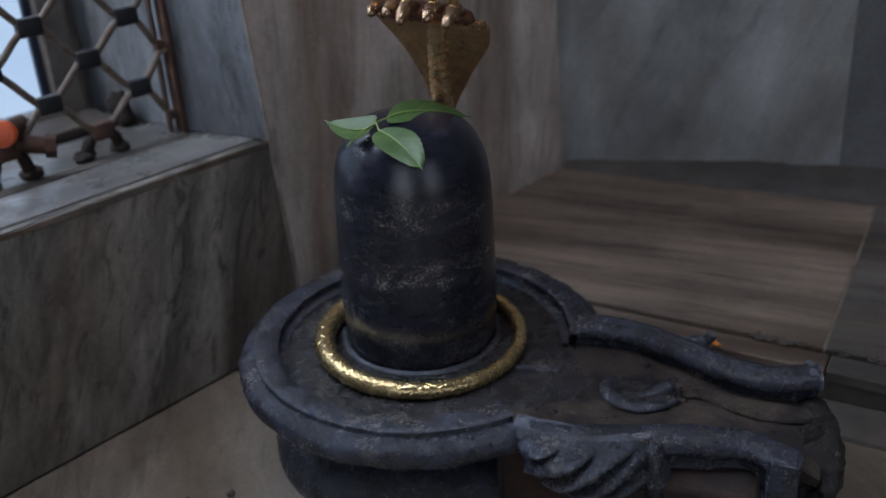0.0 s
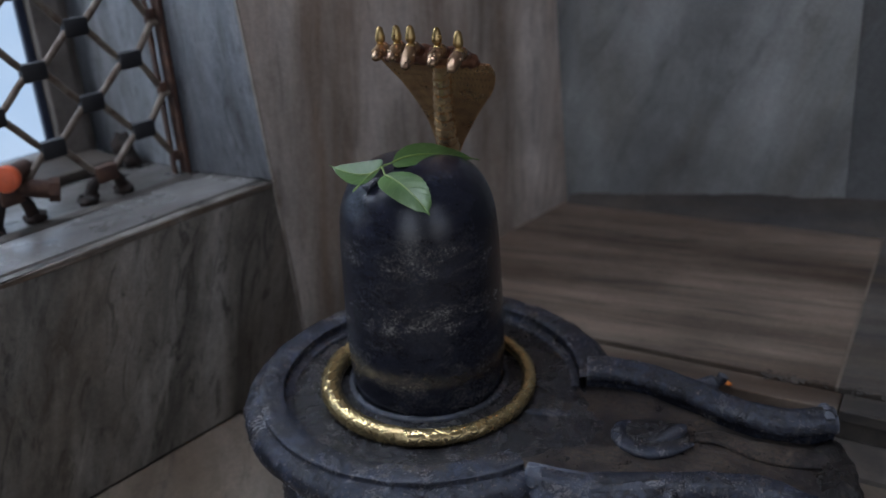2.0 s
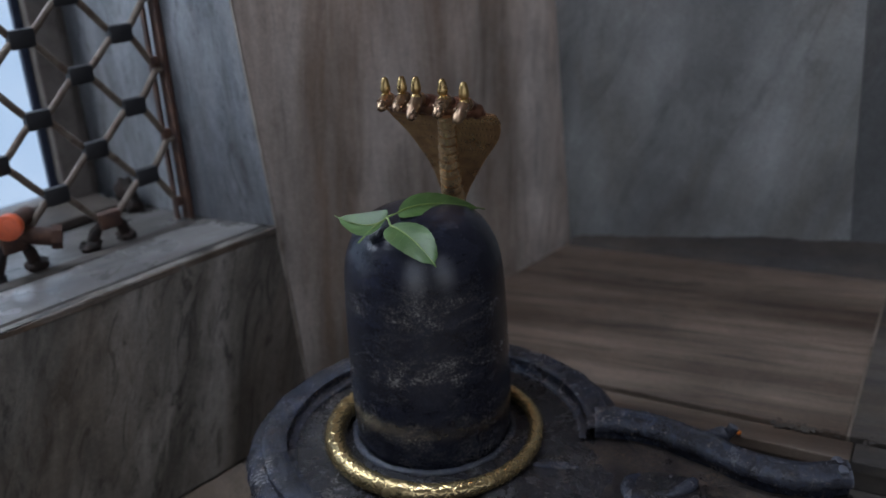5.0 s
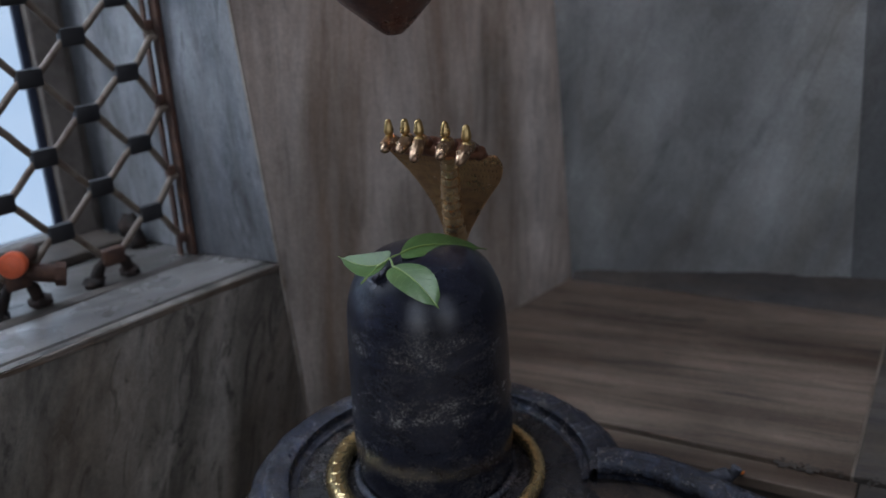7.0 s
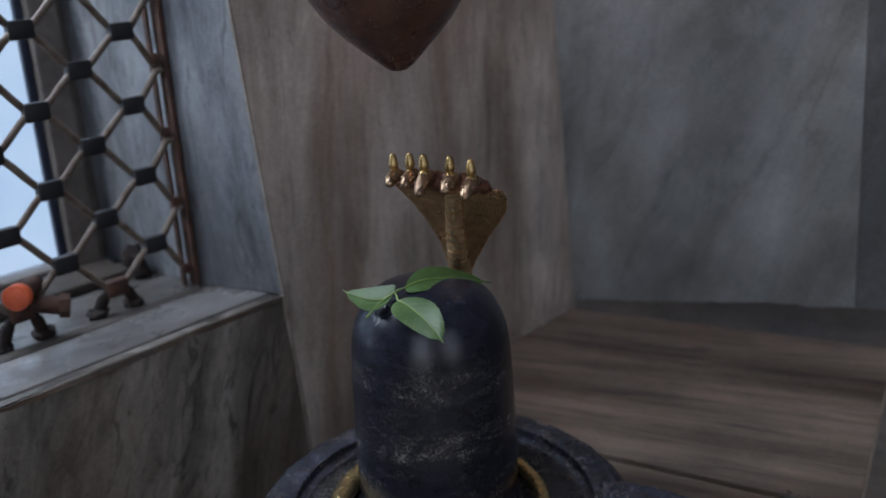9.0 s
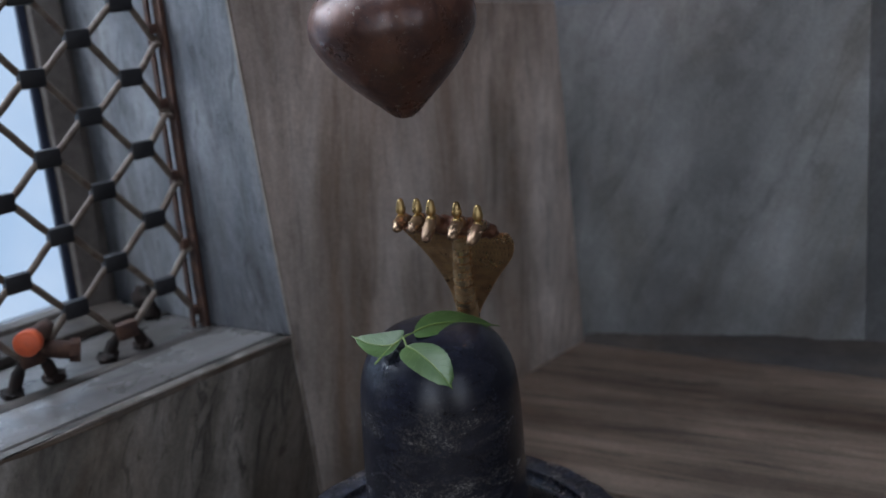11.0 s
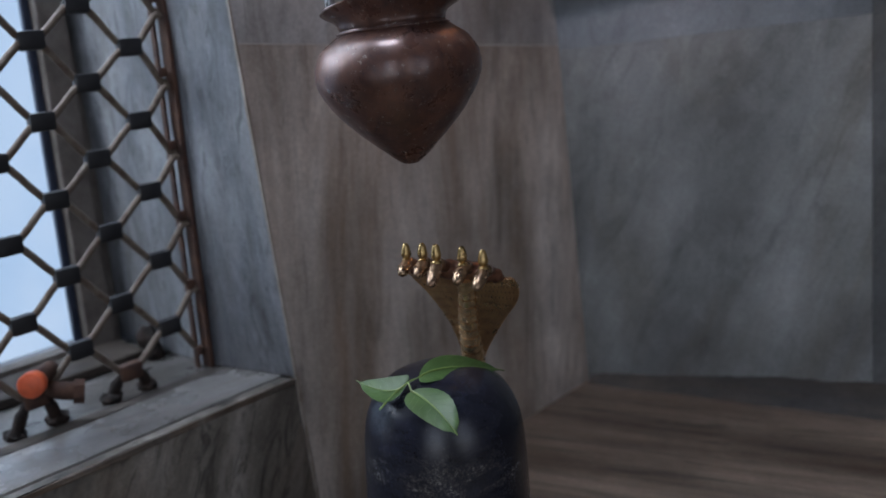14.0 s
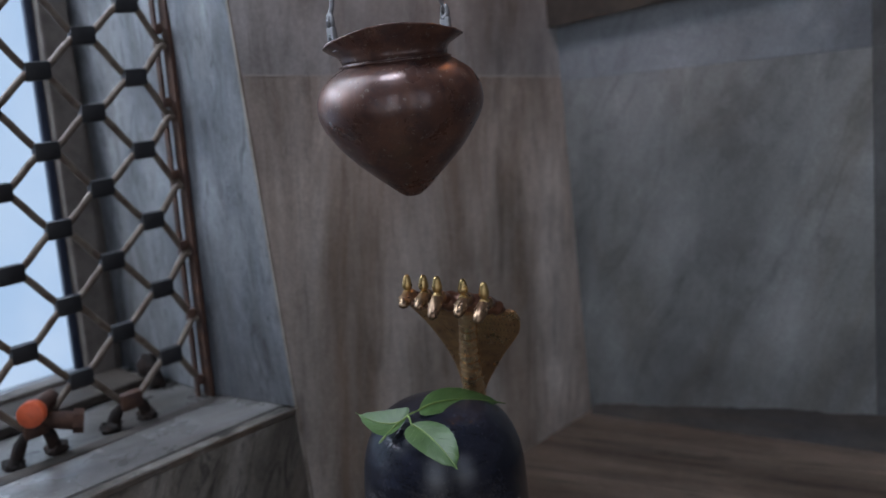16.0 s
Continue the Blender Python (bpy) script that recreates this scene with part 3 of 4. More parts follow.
def wire(k):
    """One wave line: meets the wire above and the wire below at every other column."""
    base = Z0 + ROW / 4 + ROW / 2 * k
    pts = []
    for c in range(-1, 16):
        up = 1 if (c + k) % 2 else -1
        z = base + up * (ROW / 4 - 0.0036)
        for dy in ((0.0095, 0.0, -0.0095) if c >= 0 else (0.0, -0.006)):
            y = (Y0 - c * COL if c >= 0 else 0.4205) + dy
            pts.append((GX + 0.0015 * up, y, z + sag(y, z)))
    return [lean_pt(*p) for p in smooth_line(pts, 3)]


def rounded(lo, hi, r):
    return leaned(box(lo, hi, r, 2))


for k in range(-1, 43):
    part("wire", to_bm(*tube(wire(k), 0.0034, 8)), IRON, grille)
for c in range(0, 16):
    for r in range(0, 23):
        z = Z0 + r * ROW + (0 if c % 2 == 0 else ROW / 2) - (0 if c % 2 == 0 else ROW)
        if z < 0.60:
            continue
        y = Y0 - c * COL + random.uniform(-0.0012, 0.0012)
        z += sag(y, z)
        part("sleeve", rounded((GX - 0.0062, y - 0.0115, z - 0.0085), (GX + 0.0062, y + 0.0115, z + 0.0085), 0.0035), SLEEVE, grille)
for c in range(1, 16, 2):
    y, z = Y0 - c * COL, Z0 - ROW / 2 + sag(Y0 - c * COL)
    part("clamp", rounded((GX - 0.007, y - 0.011, z - 0.007), (GX + 0.007, y + 0.011, z + 0.010), 0.004), RUST, grille, "rusted clamp at the foot")
    for side in (-1, 1):
        foot = smooth_line([lean_pt(GX, y + side * 0.006, z), lean_pt(GX - 0.004, y + side * 0.013, (z + SILL) / 2 + 0.005), lean_pt(GX - 0.010, y + side * 0.018, SILL + 0.003)], 4)
        part("foot", to_bm(*tube(foot, [0.0046] * 4 + [0.0058] * 4 + [0.0088], 10)), SOOT_RUST, grille)
        knob = blob(lean_pt(GX - 0.010, y + side * 0.019, SILL + 0.003), ((0.0115, 0.002, 0), (-0.002, 0.0095, 0), (0, 0, 0.0058)), 20, 12)
        part("foot_lump", worn(to_bm(*knob), 0.0045, 0.009, y * 40 + side, 0.4), SOOT_RUST, grille, "dark lump of rust and grime at the foot")
part("side_bar", leaned(box((GX - 0.010, 0.4235, SILL + 0.0005), (GX + 0.006, 0.4285, 2.18), 0.0012)), RUST, grille, "dark red-brown upright bar", smooth=False)
part("side_bar", leaned(box((GX - 0.014, 0.4160, SILL + 0.0005), (GX - 0.006, 0.419, 2.18), 0.0008)), RUST, grille, smooth=False)
for r in range(22):
    z = Z0 - ROW / 2 + r * ROW
    part("bracket", rounded((GX - 0.0045, 0.411, z - 0.005), (GX + 0.005, 0.4192, z + 0.005), 0.002), RUST, grille)
part("side_bar", leaned(box((GX - 0.012, -0.40, SILL + 0.0005), (GX + 0.010, -0.394, 2.18), 0.0012)), RUST, grille, smooth=False)

# rusty bolt tube with an orange cap, lying on the sill through the grille
capped = thing("capped_pipe", "short rusty pipe with an orange plastic cap lying through the grille", "pipe")
AXIS = np.array((0.80, -0.52, 0.10)) / np.linalg.norm((0.80, -0.52, 0.10))
END = np.array((-0.866, 0.2405, 0.6235))
part("pipe_body", to_bm(*tube([END - AXIS * d for d in (0.004, 0.03, 0.06)], 0.0082, 16)), RUST, capped)
part("cap", to_bm(*tube([END - AXIS * d for d in (0.012, 0.0115, 0.001, 0.0, 0.0005)], [0.0098, 0.0113, 0.0115, 0.0104, 0.0080], 24)), ORANGE, capped, "orange plastic end cap")
part("cap_button", to_bm(*tube([END + AXIS * d for d in (-0.002, 0.0006, 0.0012)], [0.0072, 0.0072, 0.006], 20)), ORANGE, capped)
stub = thing("rusty_bolt", "stubby rusty iron bolt resting on the grille foot", "bolt")
part("shank", to_bm(*tube([(-0.90, 0.262, 0.604), (-0.89, 0.275, 0.6), (-0.886, 0.284, 0.597)], [0.008, 0.0085, 0.0085], 14)), RUST, stub)
part("nut", to_bm(*tube([(-0.8875, 0.280, 0.598), (-0.884, 0.288, 0.596)], [0.0112, 0.0112], 6)), RUST, stub)
tagged(part("pebble", worn(to_bm(*blob((-1.0, 0.405, SILL + 0.016), ((0.013, 0, 0), (0, 0.010, 0), (0, 0, 0.023)), 28, 20)), 0.006, 0.014), SOOT_RUST), "small dark lump of clay on the sill by the frame", "pebble")


# ---- the spouted base, tipped slightly towards its spout ----
O = Vector((-0.540, 0.414, 0.454))
EX, EY, EN = Vector((0.91114, 0.40869, -0.05288)), Vector((-0.41026, 0.91169, -0.02275)), Vector((0.03891, 0.04242, 0.99834))
BASE = Matrix(((EX.x, EY.x, EN.x, O.x), (EX.y, EY.y, EN.y, O.y), (EX.z, EY.z, EN.z, O.z), (0, 0, 0, 1)))
PC = (0.0016, -0.0105, 0.0)         # middle of the round plate

yoni = thing("yoni_base", "dark slate-coloured carved stone base with a spout, dusty and worn", "stone base", m=BASE)
plate_profile = [(0.0005, 0.0), (0.06, 0.0), (0.09, 0.0005), (0.107, 0.0008), (0.122, 0.0), (0.138, -0.001), (0.1435, -0.003), (0.144, -0.006), (0.1415, -0.010), (0.135, -0.0132), (0.120, -0.0165), (0.09, -0.018), (0.0005, -0.018)]
part("plate", worn(to_bm(*lathe(plate_profile, 180, at=PC)), 0.0012, 0.03, 1.0, 0.3), YONI_PLATE, yoni, "dark streaked round stone plate")
rim_profile = [(0.1090, -0.002), (0.1097, 0.0026), (0.1130, 0.0036), (0.1150, 0.0043), (0.1154, 0.0106), (0.1168, 0.0122), (0.1245, 0.0134), (0.1325, 0.0128), (0.1338, 0.0114), (0.1342, 0.0088), (0.1350, 0.0082), (0.1390, 0.0078), (0.1432, 0.0054), (0.1462, 0.0010), (0.1470, -0.0040), (0.1450, -0.0090), (0.1380, -0.0130), (0.124, -0.0155)]


def fine_profile(profile, n=3):
    return [tuple(p) for p in smooth_line([(a, b, 0) for a, b in profile], n)]


rim_rows = lathe([(a, b) for a, b, _ in fine_profile(rim_profile, 2)], 300, 10, 318, PC)
rim_bm = worn(to_bm(*rim_rows), 0.0011, 0.022, 4.0, 0.25)
part("rim", rim_bm, YONI_STONE, yoni, "raised rounded stone rim with a step")
# spout: a tapering trough whose floor falls to the tip
far_edge = [(0.085, 0.062), (0.12, 0.040), (0.155, 0.034), (0.198, 0.018), (0.24, 0.004), (0.275, -0.001), (0.296, 0.002)]
near_edge = [(0.085, -0.118), (0.115, -0.108), (0.15, -0.108), (0.195, -0.09), (0.24, -0.078), (0.27, -0.078), (0.292, -0.088)]
rows = []
far_line, near_line = smooth_line([(*p, 0) for p in far_edge], 8), smooth_line([(*p, 0) for p in near_edge], 8)
for a, b in zip(far_line, near_line):
    fall = -0.0035 * max(0.0, (a[0] - 0.16) / 0.13) ** 1.5
    row = []
    for k in range(25):
        t = k / 24
        p = a * (1 - t) + b * t
        row.append((p[0], p[1], fall + 0.001 - 0.002 * math.sin(math.pi * t)))
    rows.append(row + [(b[0], b[1] + 0.004, -0.013), ((a[0] + b[0]) / 2, (a[1] + b[1]) / 2, -0.024), (a[0], a[1], -0.016)])
verts, faces = grid(rows, wrap_v=True)
faces += [tuple(range(28)), tuple(range((len(rows) - 1) * 28, len(rows) * 28))]
part("spout", worn(to_bm(verts, faces), 0.0014, 0.02, 7.0, 0.5), YONI_FLOOR, yoni, "dusty stone spout trough")
# broken lip of the spout
lip = to_bm(*blob((0.294, -0.040, -0.012), ((0.014, 0.004, 0), (-0.004, 0.050, 0), (0, 0, 0.014)), 48, 30, 0.75))
part("spout_lip", worn(lip, 0.0034, 0.022, 2.3, 0.4), LIP_STONE, yoni, "chipped dark lip of the spout")
tongue = to_bm(*blob((0.293, -0.075, -0.030), ((0.012, 0, 0), (0, 0.017, 0), (0, 0, 0.016)), 32, 20))
part("spout_tongue", worn(tongue, 0.005, 0.016, 5.1, 0.5), LIP_STONE, yoni)

def fine_section(section):
    """Rounds a moulding's section a little, corners kept."""
    out = []
    for a, b in zip(section, section[1:] + section[:1]):
        out += [a, ((a[0] + b[0]) / 2, (a[1] + b[1]) / 2)]
    return out


# far side rail: a moulding that swells up from the rim and ends in a small curl
rail_section = [(-0.0085, -0.016), (-0.0095, 0.012), (-0.0085, 0.0172), (-0.0055, 0.0195), (-0.0010, 0.0198), (0.0012, 0.0186), (0.0022, 0.0178), (0.0050, 0.0172), (0.0082, 0.0150), (0.0098, 0.0118), (0.0100, 0.0085), (0.0088, 0.0062), (0.0062, 0.0048), (0.0050, -0.002), (0.0050, -0.016)]
far_rail_line = smooth_line([(0.1190, 0.0215, 0.0015), (0.132, 0.0240, 0.0020), (0.150, 0.0245, 0.0020), (0.166, 0.0222, 0.0018), (0.182, 0.0168, 0.0014), (0.1985, 0.0105, 0.001), (0.226, -0.0020, 0.0005), (0.246, -0.0070, 0.0), (0.262, -0.0072, 0.0), (0.276, -0.0030, 0.0005), (0.2925, 0.0015, 0.0015)], 10)
part("far_rail", worn(to_bm(*sweep(far_rail_line, fine_section(rail_section))), 0.0009, 0.02, 3.0, 0.25), YONI_STONE, yoni, "moulded stone rail beside the spout")
part("rail_curl", worn(to_bm(*tube([(0.2855, 0.0105, 0.0160), (0.2872, 0.004, 0.0165), (0.2890, -0.0045, 0.0150)], [0.0044, 0.0052, 0.0044], 18)), 0.0008, 0.01), YONI_STONE, yoni)
# near side rail
near_section = [(0.0080, -0.024), (0.0072, -0.015), (0.0062, -0.007), (0.0072, -0.0025), (0.0108, -0.0002), (0.0118, 0.0030), (0.0104, 0.0075), (0.0066, 0.0116), (0.0025, 0.0126), (-0.004, 0.0124), (-0.0085, 0.0095), (-0.0095, 0.002), (-0.0095, -0.024)]
near_rail_line = smooth_line([(0.112, -0.1045, 0.0), (0.14, -0.1045, 0.0005), (0.17, -0.094, 0.0005), (0.194, -0.0865, 0.0), (0.24, -0.0745, -0.001), (0.258, -0.0755, -0.0015), (0.272, -0.083, -0.002)], 10)
part("near_rail", worn(to_bm(*sweep(near_rail_line, fine_section(near_section))), 0.0011, 0.02, 9.0, 0.15), YONI_STONE, yoni, "moulded stone rail beside the spout")
part("rail_end", worn(subdivided(box((0.262, -0.097, -0.026), (0.281, -0.074, 0.010), 0.004), 3), 0.0022, 0.016, 6.0), YONI_STONE, yoni, "square broken end block")


# fluted scroll carved on each flank
def scroll(side, seed):
    """A fan of slanting flutes, thick at its root."""
    rows = []
    for i in range(90):
        u = i / 89
        row = []
        for j in range(34):
            v = j / 33
            x = 0.108 + 0.086 * u + 0.010 * (v - 0.4)
            fan = math.sin(math.pi * min(1, max(0, 0.02 + u * 0.98))) ** 0.45
            z = (0.012 if side < 0 else -0.002) - v * (0.024 + 0.016 * math.sin(math.pi * (0.12 + 0.62 * u)))
            ridge = abs(math.sin((u * 3.7 + v * 2.6 + 0.25) * math.pi))
            out = fan * (0.0035 + 0.0125 * math.sin(math.pi * (0.12 + 0.8 * v)) ** 0.7 + 0.0120 * ridge ** 0.75 * min(1.0, v / 0.22) - 0.004 * max(0.0, 1 - v / 0.15))
            y = -0.107 + 0.135 * max(0.0, x - 0.145) * 1.9 - out
            row.append((x, y if side < 0 else -0.062 - y - 0.012, z))
        rows.append(row)
    back = [[(p[0], (p[1] * 0 + (-0.098 + 0.25 * max(0.0, p[0] - 0.145))) if side < 0 else 0.046 - 0.2 * max(0.0, p[0] - 0.145), p[2]) for p in r] for r in rows]
    ring = [r + b[::-1] for r, b in zip(rows, back)]
    v, f = grid(ring, wrap_v=True)
    k = len(ring[0])
    f += [tuple(range(k)), tuple(range((len(ring) - 1) * k, len(ring) * k))]
    return worn(to_bm(v, f), 0.0008, 0.016, seed, 0.15)


part("fluted_scroll", scroll(-1, 2.0), YONI_STONE, yoni, "fluted scroll carving, chipped and polished")
part("fluted_scroll", scroll(1, 8.0), YONI_STONE, yoni)
part("scroll_lobe", worn(to_bm(*blob((0.196, -0.0985, -0.014), ((0.0085, 0.002, 0), (0, 0.009, 0), (-0.002, 0, 0.024)), 30, 24, 0.8)), 0.002, 0.014, 3.3), YONI_STONE, yoni)
part("scroll_tip", worn(to_bm(*tube(smooth_line([(0.190, 0.034, -0.004), (0.204, 0.041, 0.0), (0.2145, 0.0450, 0.003), (0.2185, 0.0470, 0.0085)], 5), [0.006] * 10 + [0.0042] * 6, 12)), 0.001, 0.01), YONI_STONE, yoni)
# spiral relief on the spout's floor, and a small ridge before it
def low_ridge(line, widths, heights, seg=16):
    """A flattened, rounded ridge along a line on the floor."""
    pts = [np.array(p, float) for p in line]
    rows = []
    for i, p in enumerate(pts):
        d = pts[min(i + 1, len(pts) - 1)] - pts[max(i - 1, 0)]
        a = np.array((-d[1], d[0], 0.0)) / (math.hypot(d[0], d[1]) + 1e-9)
        rows.append([tuple(p + widths[i] * math.cos(b) * a + np.array((0, 0, heights[i] * math.sin(b)))) for b in np.linspace(0, 2 * math.pi, seg, endpoint=False)])
    v, f = grid(rows, wrap_v=True)
    return v, f + [tuple(range(seg)), tuple(range((len(pts) - 1) * seg, len(pts) * seg))]


def swell(n, most, ends, lean=0.5):
    return [ends + (most - ends) * math.sin(math.pi * (i / (n - 1)) ** (math.log(0.5) / math.log(lean))) ** 0.8 for i in range(n)]


crescent = smooth_line([(0.158, -0.0185, 0.0), (0.1530, -0.0270, 0.0), (0.1535, -0.0385, 0.0), (0.162, -0.0480, 0.0), (0.176, -0.0515, 0.0), (0.190, -0.0455, 0.0), (0.203, -0.0335, 0.0)], 10)
part("spiral_relief", worn(to_bm(*low_ridge(crescent, swell(61, 0.0062, 0.0018), swell(61, 0.0042, 0.0012))), 0.0006, 0.01, 4.0), YONI_STONE, yoni, "worn spiral relief")
part("spiral_disc", worn(to_bm(*blob((0.176, -0.031, -0.0006), ((0.0245, 0.005, 0), (-0.003, 0.0195, 0), (0, 0, 0.0030)), 48, 16, 0.6)), 0.0007, 0.012, 1.0), YONI_PLATE, yoni)
comma = smooth_line([(0.1650, -0.0370, 0.0012), (0.1740, -0.0385, 0.0014), (0.1840, -0.0345, 0.0018), (0.1925, -0.0255, 0.0022), (0.1965, -0.0165, 0.0020)], 8)
part("eye_relief", worn(to_bm(*low_ridge(comma, swell(33, 0.0048, 0.0012, 0.72), swell(33, 0.0048, 0.0010, 0.78))), 0.0005, 0.01, 2.0), YONI_STONE, yoni)
tail = smooth_line([(0.204, -0.0240, -0.001), (0.222, -0.0215, -0.001), (0.242, -0.0270, -0.0015), (0.262, -0.0275, -0.002), (0.284, -0.0245, -0.0025), (0.297, -0.0240, -0.004)], 10)
part("tail_relief", worn(to_bm(*low_ridge(tail, swell(51, 0.0100, 0.004, 0.55), swell(51, 0.0042, 0.002, 0.5))), 0.0010, 0.013, 5.0, 0.3), YONI_FLOOR, yoni, "low worn ridge running on to the spout's tip")
part("small_ridge", worn(to_bm(*blob((0.099, -0.026, 0.0006), ((0.0165, 0.003, 0), (-0.001, 0.0040, 0), (0, 0, 0.0030)), 28, 14)), 0.0005, 0.01, 6.0), YONI_STONE, yoni)
# block assumed under the spout, coloured a very dark red-brown
part("spout_support", worn(subdivided(box((0.09, -0.104, -0.112), (0.258, -0.005, -0.014), 0.006), 5), 0.005, 0.03, 2.0, 0.2), DARK_RED_STONE, yoni, "dark red-brown block under the spout")
# stacked foot under the plate
foot_profile = [(0.082, -0.016), (0.083, -0.038), (0.090, -0.044), (0.104, -0.048), (0.117, -0.055), (0.126, -0.065), (0.129, -0.076), (0.126, -0.087), (0.118, -0.095), (0.108, -0.098), (0.108, -0.125)]
part("foot", worn(to_bm(*lathe([(a, b) for a, b, _ in fine_profile(foot_profile)], 140, at=PC)), 0.0014, 0.03, 5.0, 0.3), YONI_STONE, yoni, "bulging round stone foot")

# ---- the linga ----
linga = tagged(part("linga", to_bm(*lathe([(a, max(b, -0.004)) for a, b, _ in fine_profile([(0.0580, -0.004), (0.0595, 0.004), (0.0610, 0.018), (0.0616, 0.04), (0.0614, 0.06), (0.0606, 0.09), (0.0592, 0.125), (0.0572, 0.145), (0.0535, 0.158), (0.0470, 0.1695), (0.0365, 0.1785), (0.0230, 0.1835), (0.0100, 0.1852), (0.0008, 0.1855)], 5)], 128)), LINGA_STONE), "polished black stone linga with pale dust streaks", "linga")
linga.matrix_world = BASE @ Matrix.Translation((-0.0051, 0.0002, 0.0))
socket = part("socket_ring", worn(to_bm(*tube([(-0.0051 + 0.0622 * math.cos(a), 0.0002 + 0.0622 * math.sin(a), -0.0004) for a in np.linspace(0, 2 * math.pi, 90, endpoint=False)], 0.0030, 10, closed=True)), 0.0006, 0.01), YONI_STONE, yoni, "raised stone socket round the pillar")

# ---- brass cobra coiled round the linga, one casting ----
RING = np.array((-0.0008, -0.0115, 0.0068))


def coil():
    """The coil: scales stand out like overlapping petals."""
    rows, n, m = [], 1400, 56
    for i in range(n):
        a = 2 * math.pi * i / n
        out = np.array((math.cos(a), math.sin(a), 0))
        tail = 0.5 + 0.5 * math.cos(a - radians(198))
        r0 = 0.0057 + 0.0028 * tail ** 2
        centre = RING + (0.0853 - r0) * out + np.array((0, 0, r0 - 0.0072))
        row = []
        for j in range(m):
            b = 2 * math.pi * j / m
            u, v = a / (2 * math.pi) * 36, b / (2 * math.pi) * 4
            cut = 0.0
            for du, dv in ((0.0, 0.0), (0.5, 0.5)):
                fu, fv = (u + du) % 1.0, (v + dv) % 1.0 - 0.5
                edge = fu - 0.82 + 1.9 * fv * fv
                cut = max(cut, math.exp(-(edge / 0.055) ** 2))
                for ray in (-0.24, -0.12, 0.0, 0.12, 0.24):
                    cut = max(cut, 0.55 * math.exp(-((fv - ray * (0.6 + 0.7 * fu)) / 0.030) ** 2) * (0.22 < fu < 0.66 - abs(ray)))
            d = r0 - 0.00055 * cut * max(0.0, math.sin(b + 0.35)) ** 0.5 - 0.00012 * math.sin(a * 23 + 2 * math.sin(b))
            row.append(tuple(centre + d * (math.cos(b) * out + math.sin(b) * np.array((0, 0, 1)))))
        rows.append(row)
    return grid(rows, wrap_u=True, wrap_v=True)


def hood():
    """Spread hood with a ribbed belly, turned a little aside."""
    left = smooth_line([(-0.0111, 0.0671, 0.1650), (-0.0138, 0.0600, 0.1890), (-0.0200, 0.0540, 0.2080), (-0.0290, 0.0475, 0.2262), (-0.0385, 0.0420, 0.2400), (-0.0420, 0.0370, 0.2475)], 20)
    right = smooth_line([(0.0032, 0.0732, 0.1624), (0.0100, 0.0687, 0.1765), (0.0262, 0.0589, 0.2020), (0.0405, 0.0507, 0.2215), (0.0446, 0.0440, 0.2345), (0.0428, 0.0392, 0.2428)], 20)
    face = np.array((-0.10, -0.97, -0.20))
    front, back = [], []
    for i, (a, b) in enumerate(zip(left, right)):
        h = i / (len(left) - 1)
        f_row, b_row = [], []
        for k in range(281):
            t = k / 280
            s = 2 * t - 1
            p = a * (1 - t) + b * t
            hollow = -0.007 * (1 - s * s) * h
            row_at = int((h * 74 + 5 * s * s) / (2 * math.pi))
            dash = max(0.0, math.sin(h * 74 + 5 * s * s)) ** 0.5 * max(0.0, math.cos(t * 190 + 1.6 * row_at)) ** 1.5
            rib = -0.00055 * dash * (1 if 0.2 < abs(s) < 0.93 else 0) + 0.0016 * max(0.0, (abs(s) - 0.90) / 0.10) * h
            p = p - face * hollow * 0.2 + face * 0.004 * math.sin(math.pi * t) * (1 - h) + face * (rib + 0.006 * h * (1 - s * s))
            edge = 0.0026 * (1 - s * s * s * s) ** 0.5 + 0.0004
            f_row.append(tuple(p + face * edge))
            b_row.append(tuple(p - face * edge))
        front.append(f_row + b_row[::-1])
    v, f = grid(front, wrap_v=True)
    k = len(front[0])
    f += [tuple(range(k)), tuple(range((len(front) - 1) * k, len(front) * k))]
    return v, f


def belly():
    """Ribbed belly scales from the neck down, and the body rising behind the pillar."""
    line = smooth_line([(0.008, 0.0662, 0.006), (-0.002, 0.0715, 0.035), (-0.004, 0.0725, 0.09), (-0.0025, 0.0705, 0.14), (-0.0015, 0.0632, 0.165), (0.0002, 0.0535, 0.19), (0.0035, 0.0430, 0.216), (0.0075, 0.0325, 0.236), (0.0095, 0.0250, 0.247)], 60)
    radii = []
    for i, p in enumerate(line):
        z = p[2]
        base = 0.0080 - 0.0020 * min(1, max(0, (z - 0.165) / 0.075))
        saw = (z / 0.0072) % 1.0
        radii.append(base * (1 + (0.16 * (1 - saw) - 0.30 * (saw > 0.78) if z > 0.15 else 0)))
    return tube(line, radii, 22)


HEADS = [((-0.0338, 0.0214, 0.2712), (-0.0325, 0.0095, 0.2520)), ((-0.0177, 0.0142, 0.2734), (-0.0172, 0.0022, 0.2535)), ((-0.0044, 0.0074, 0.2745), (-0.0036, -0.0062, 0.2500)), ((0.0146, 0.0084, 0.2731), (0.0142, -0.0028, 0.2512)), ((0.0295, 0.0094, 0.2708), (0.0284, -0.0032, 0.2480))]


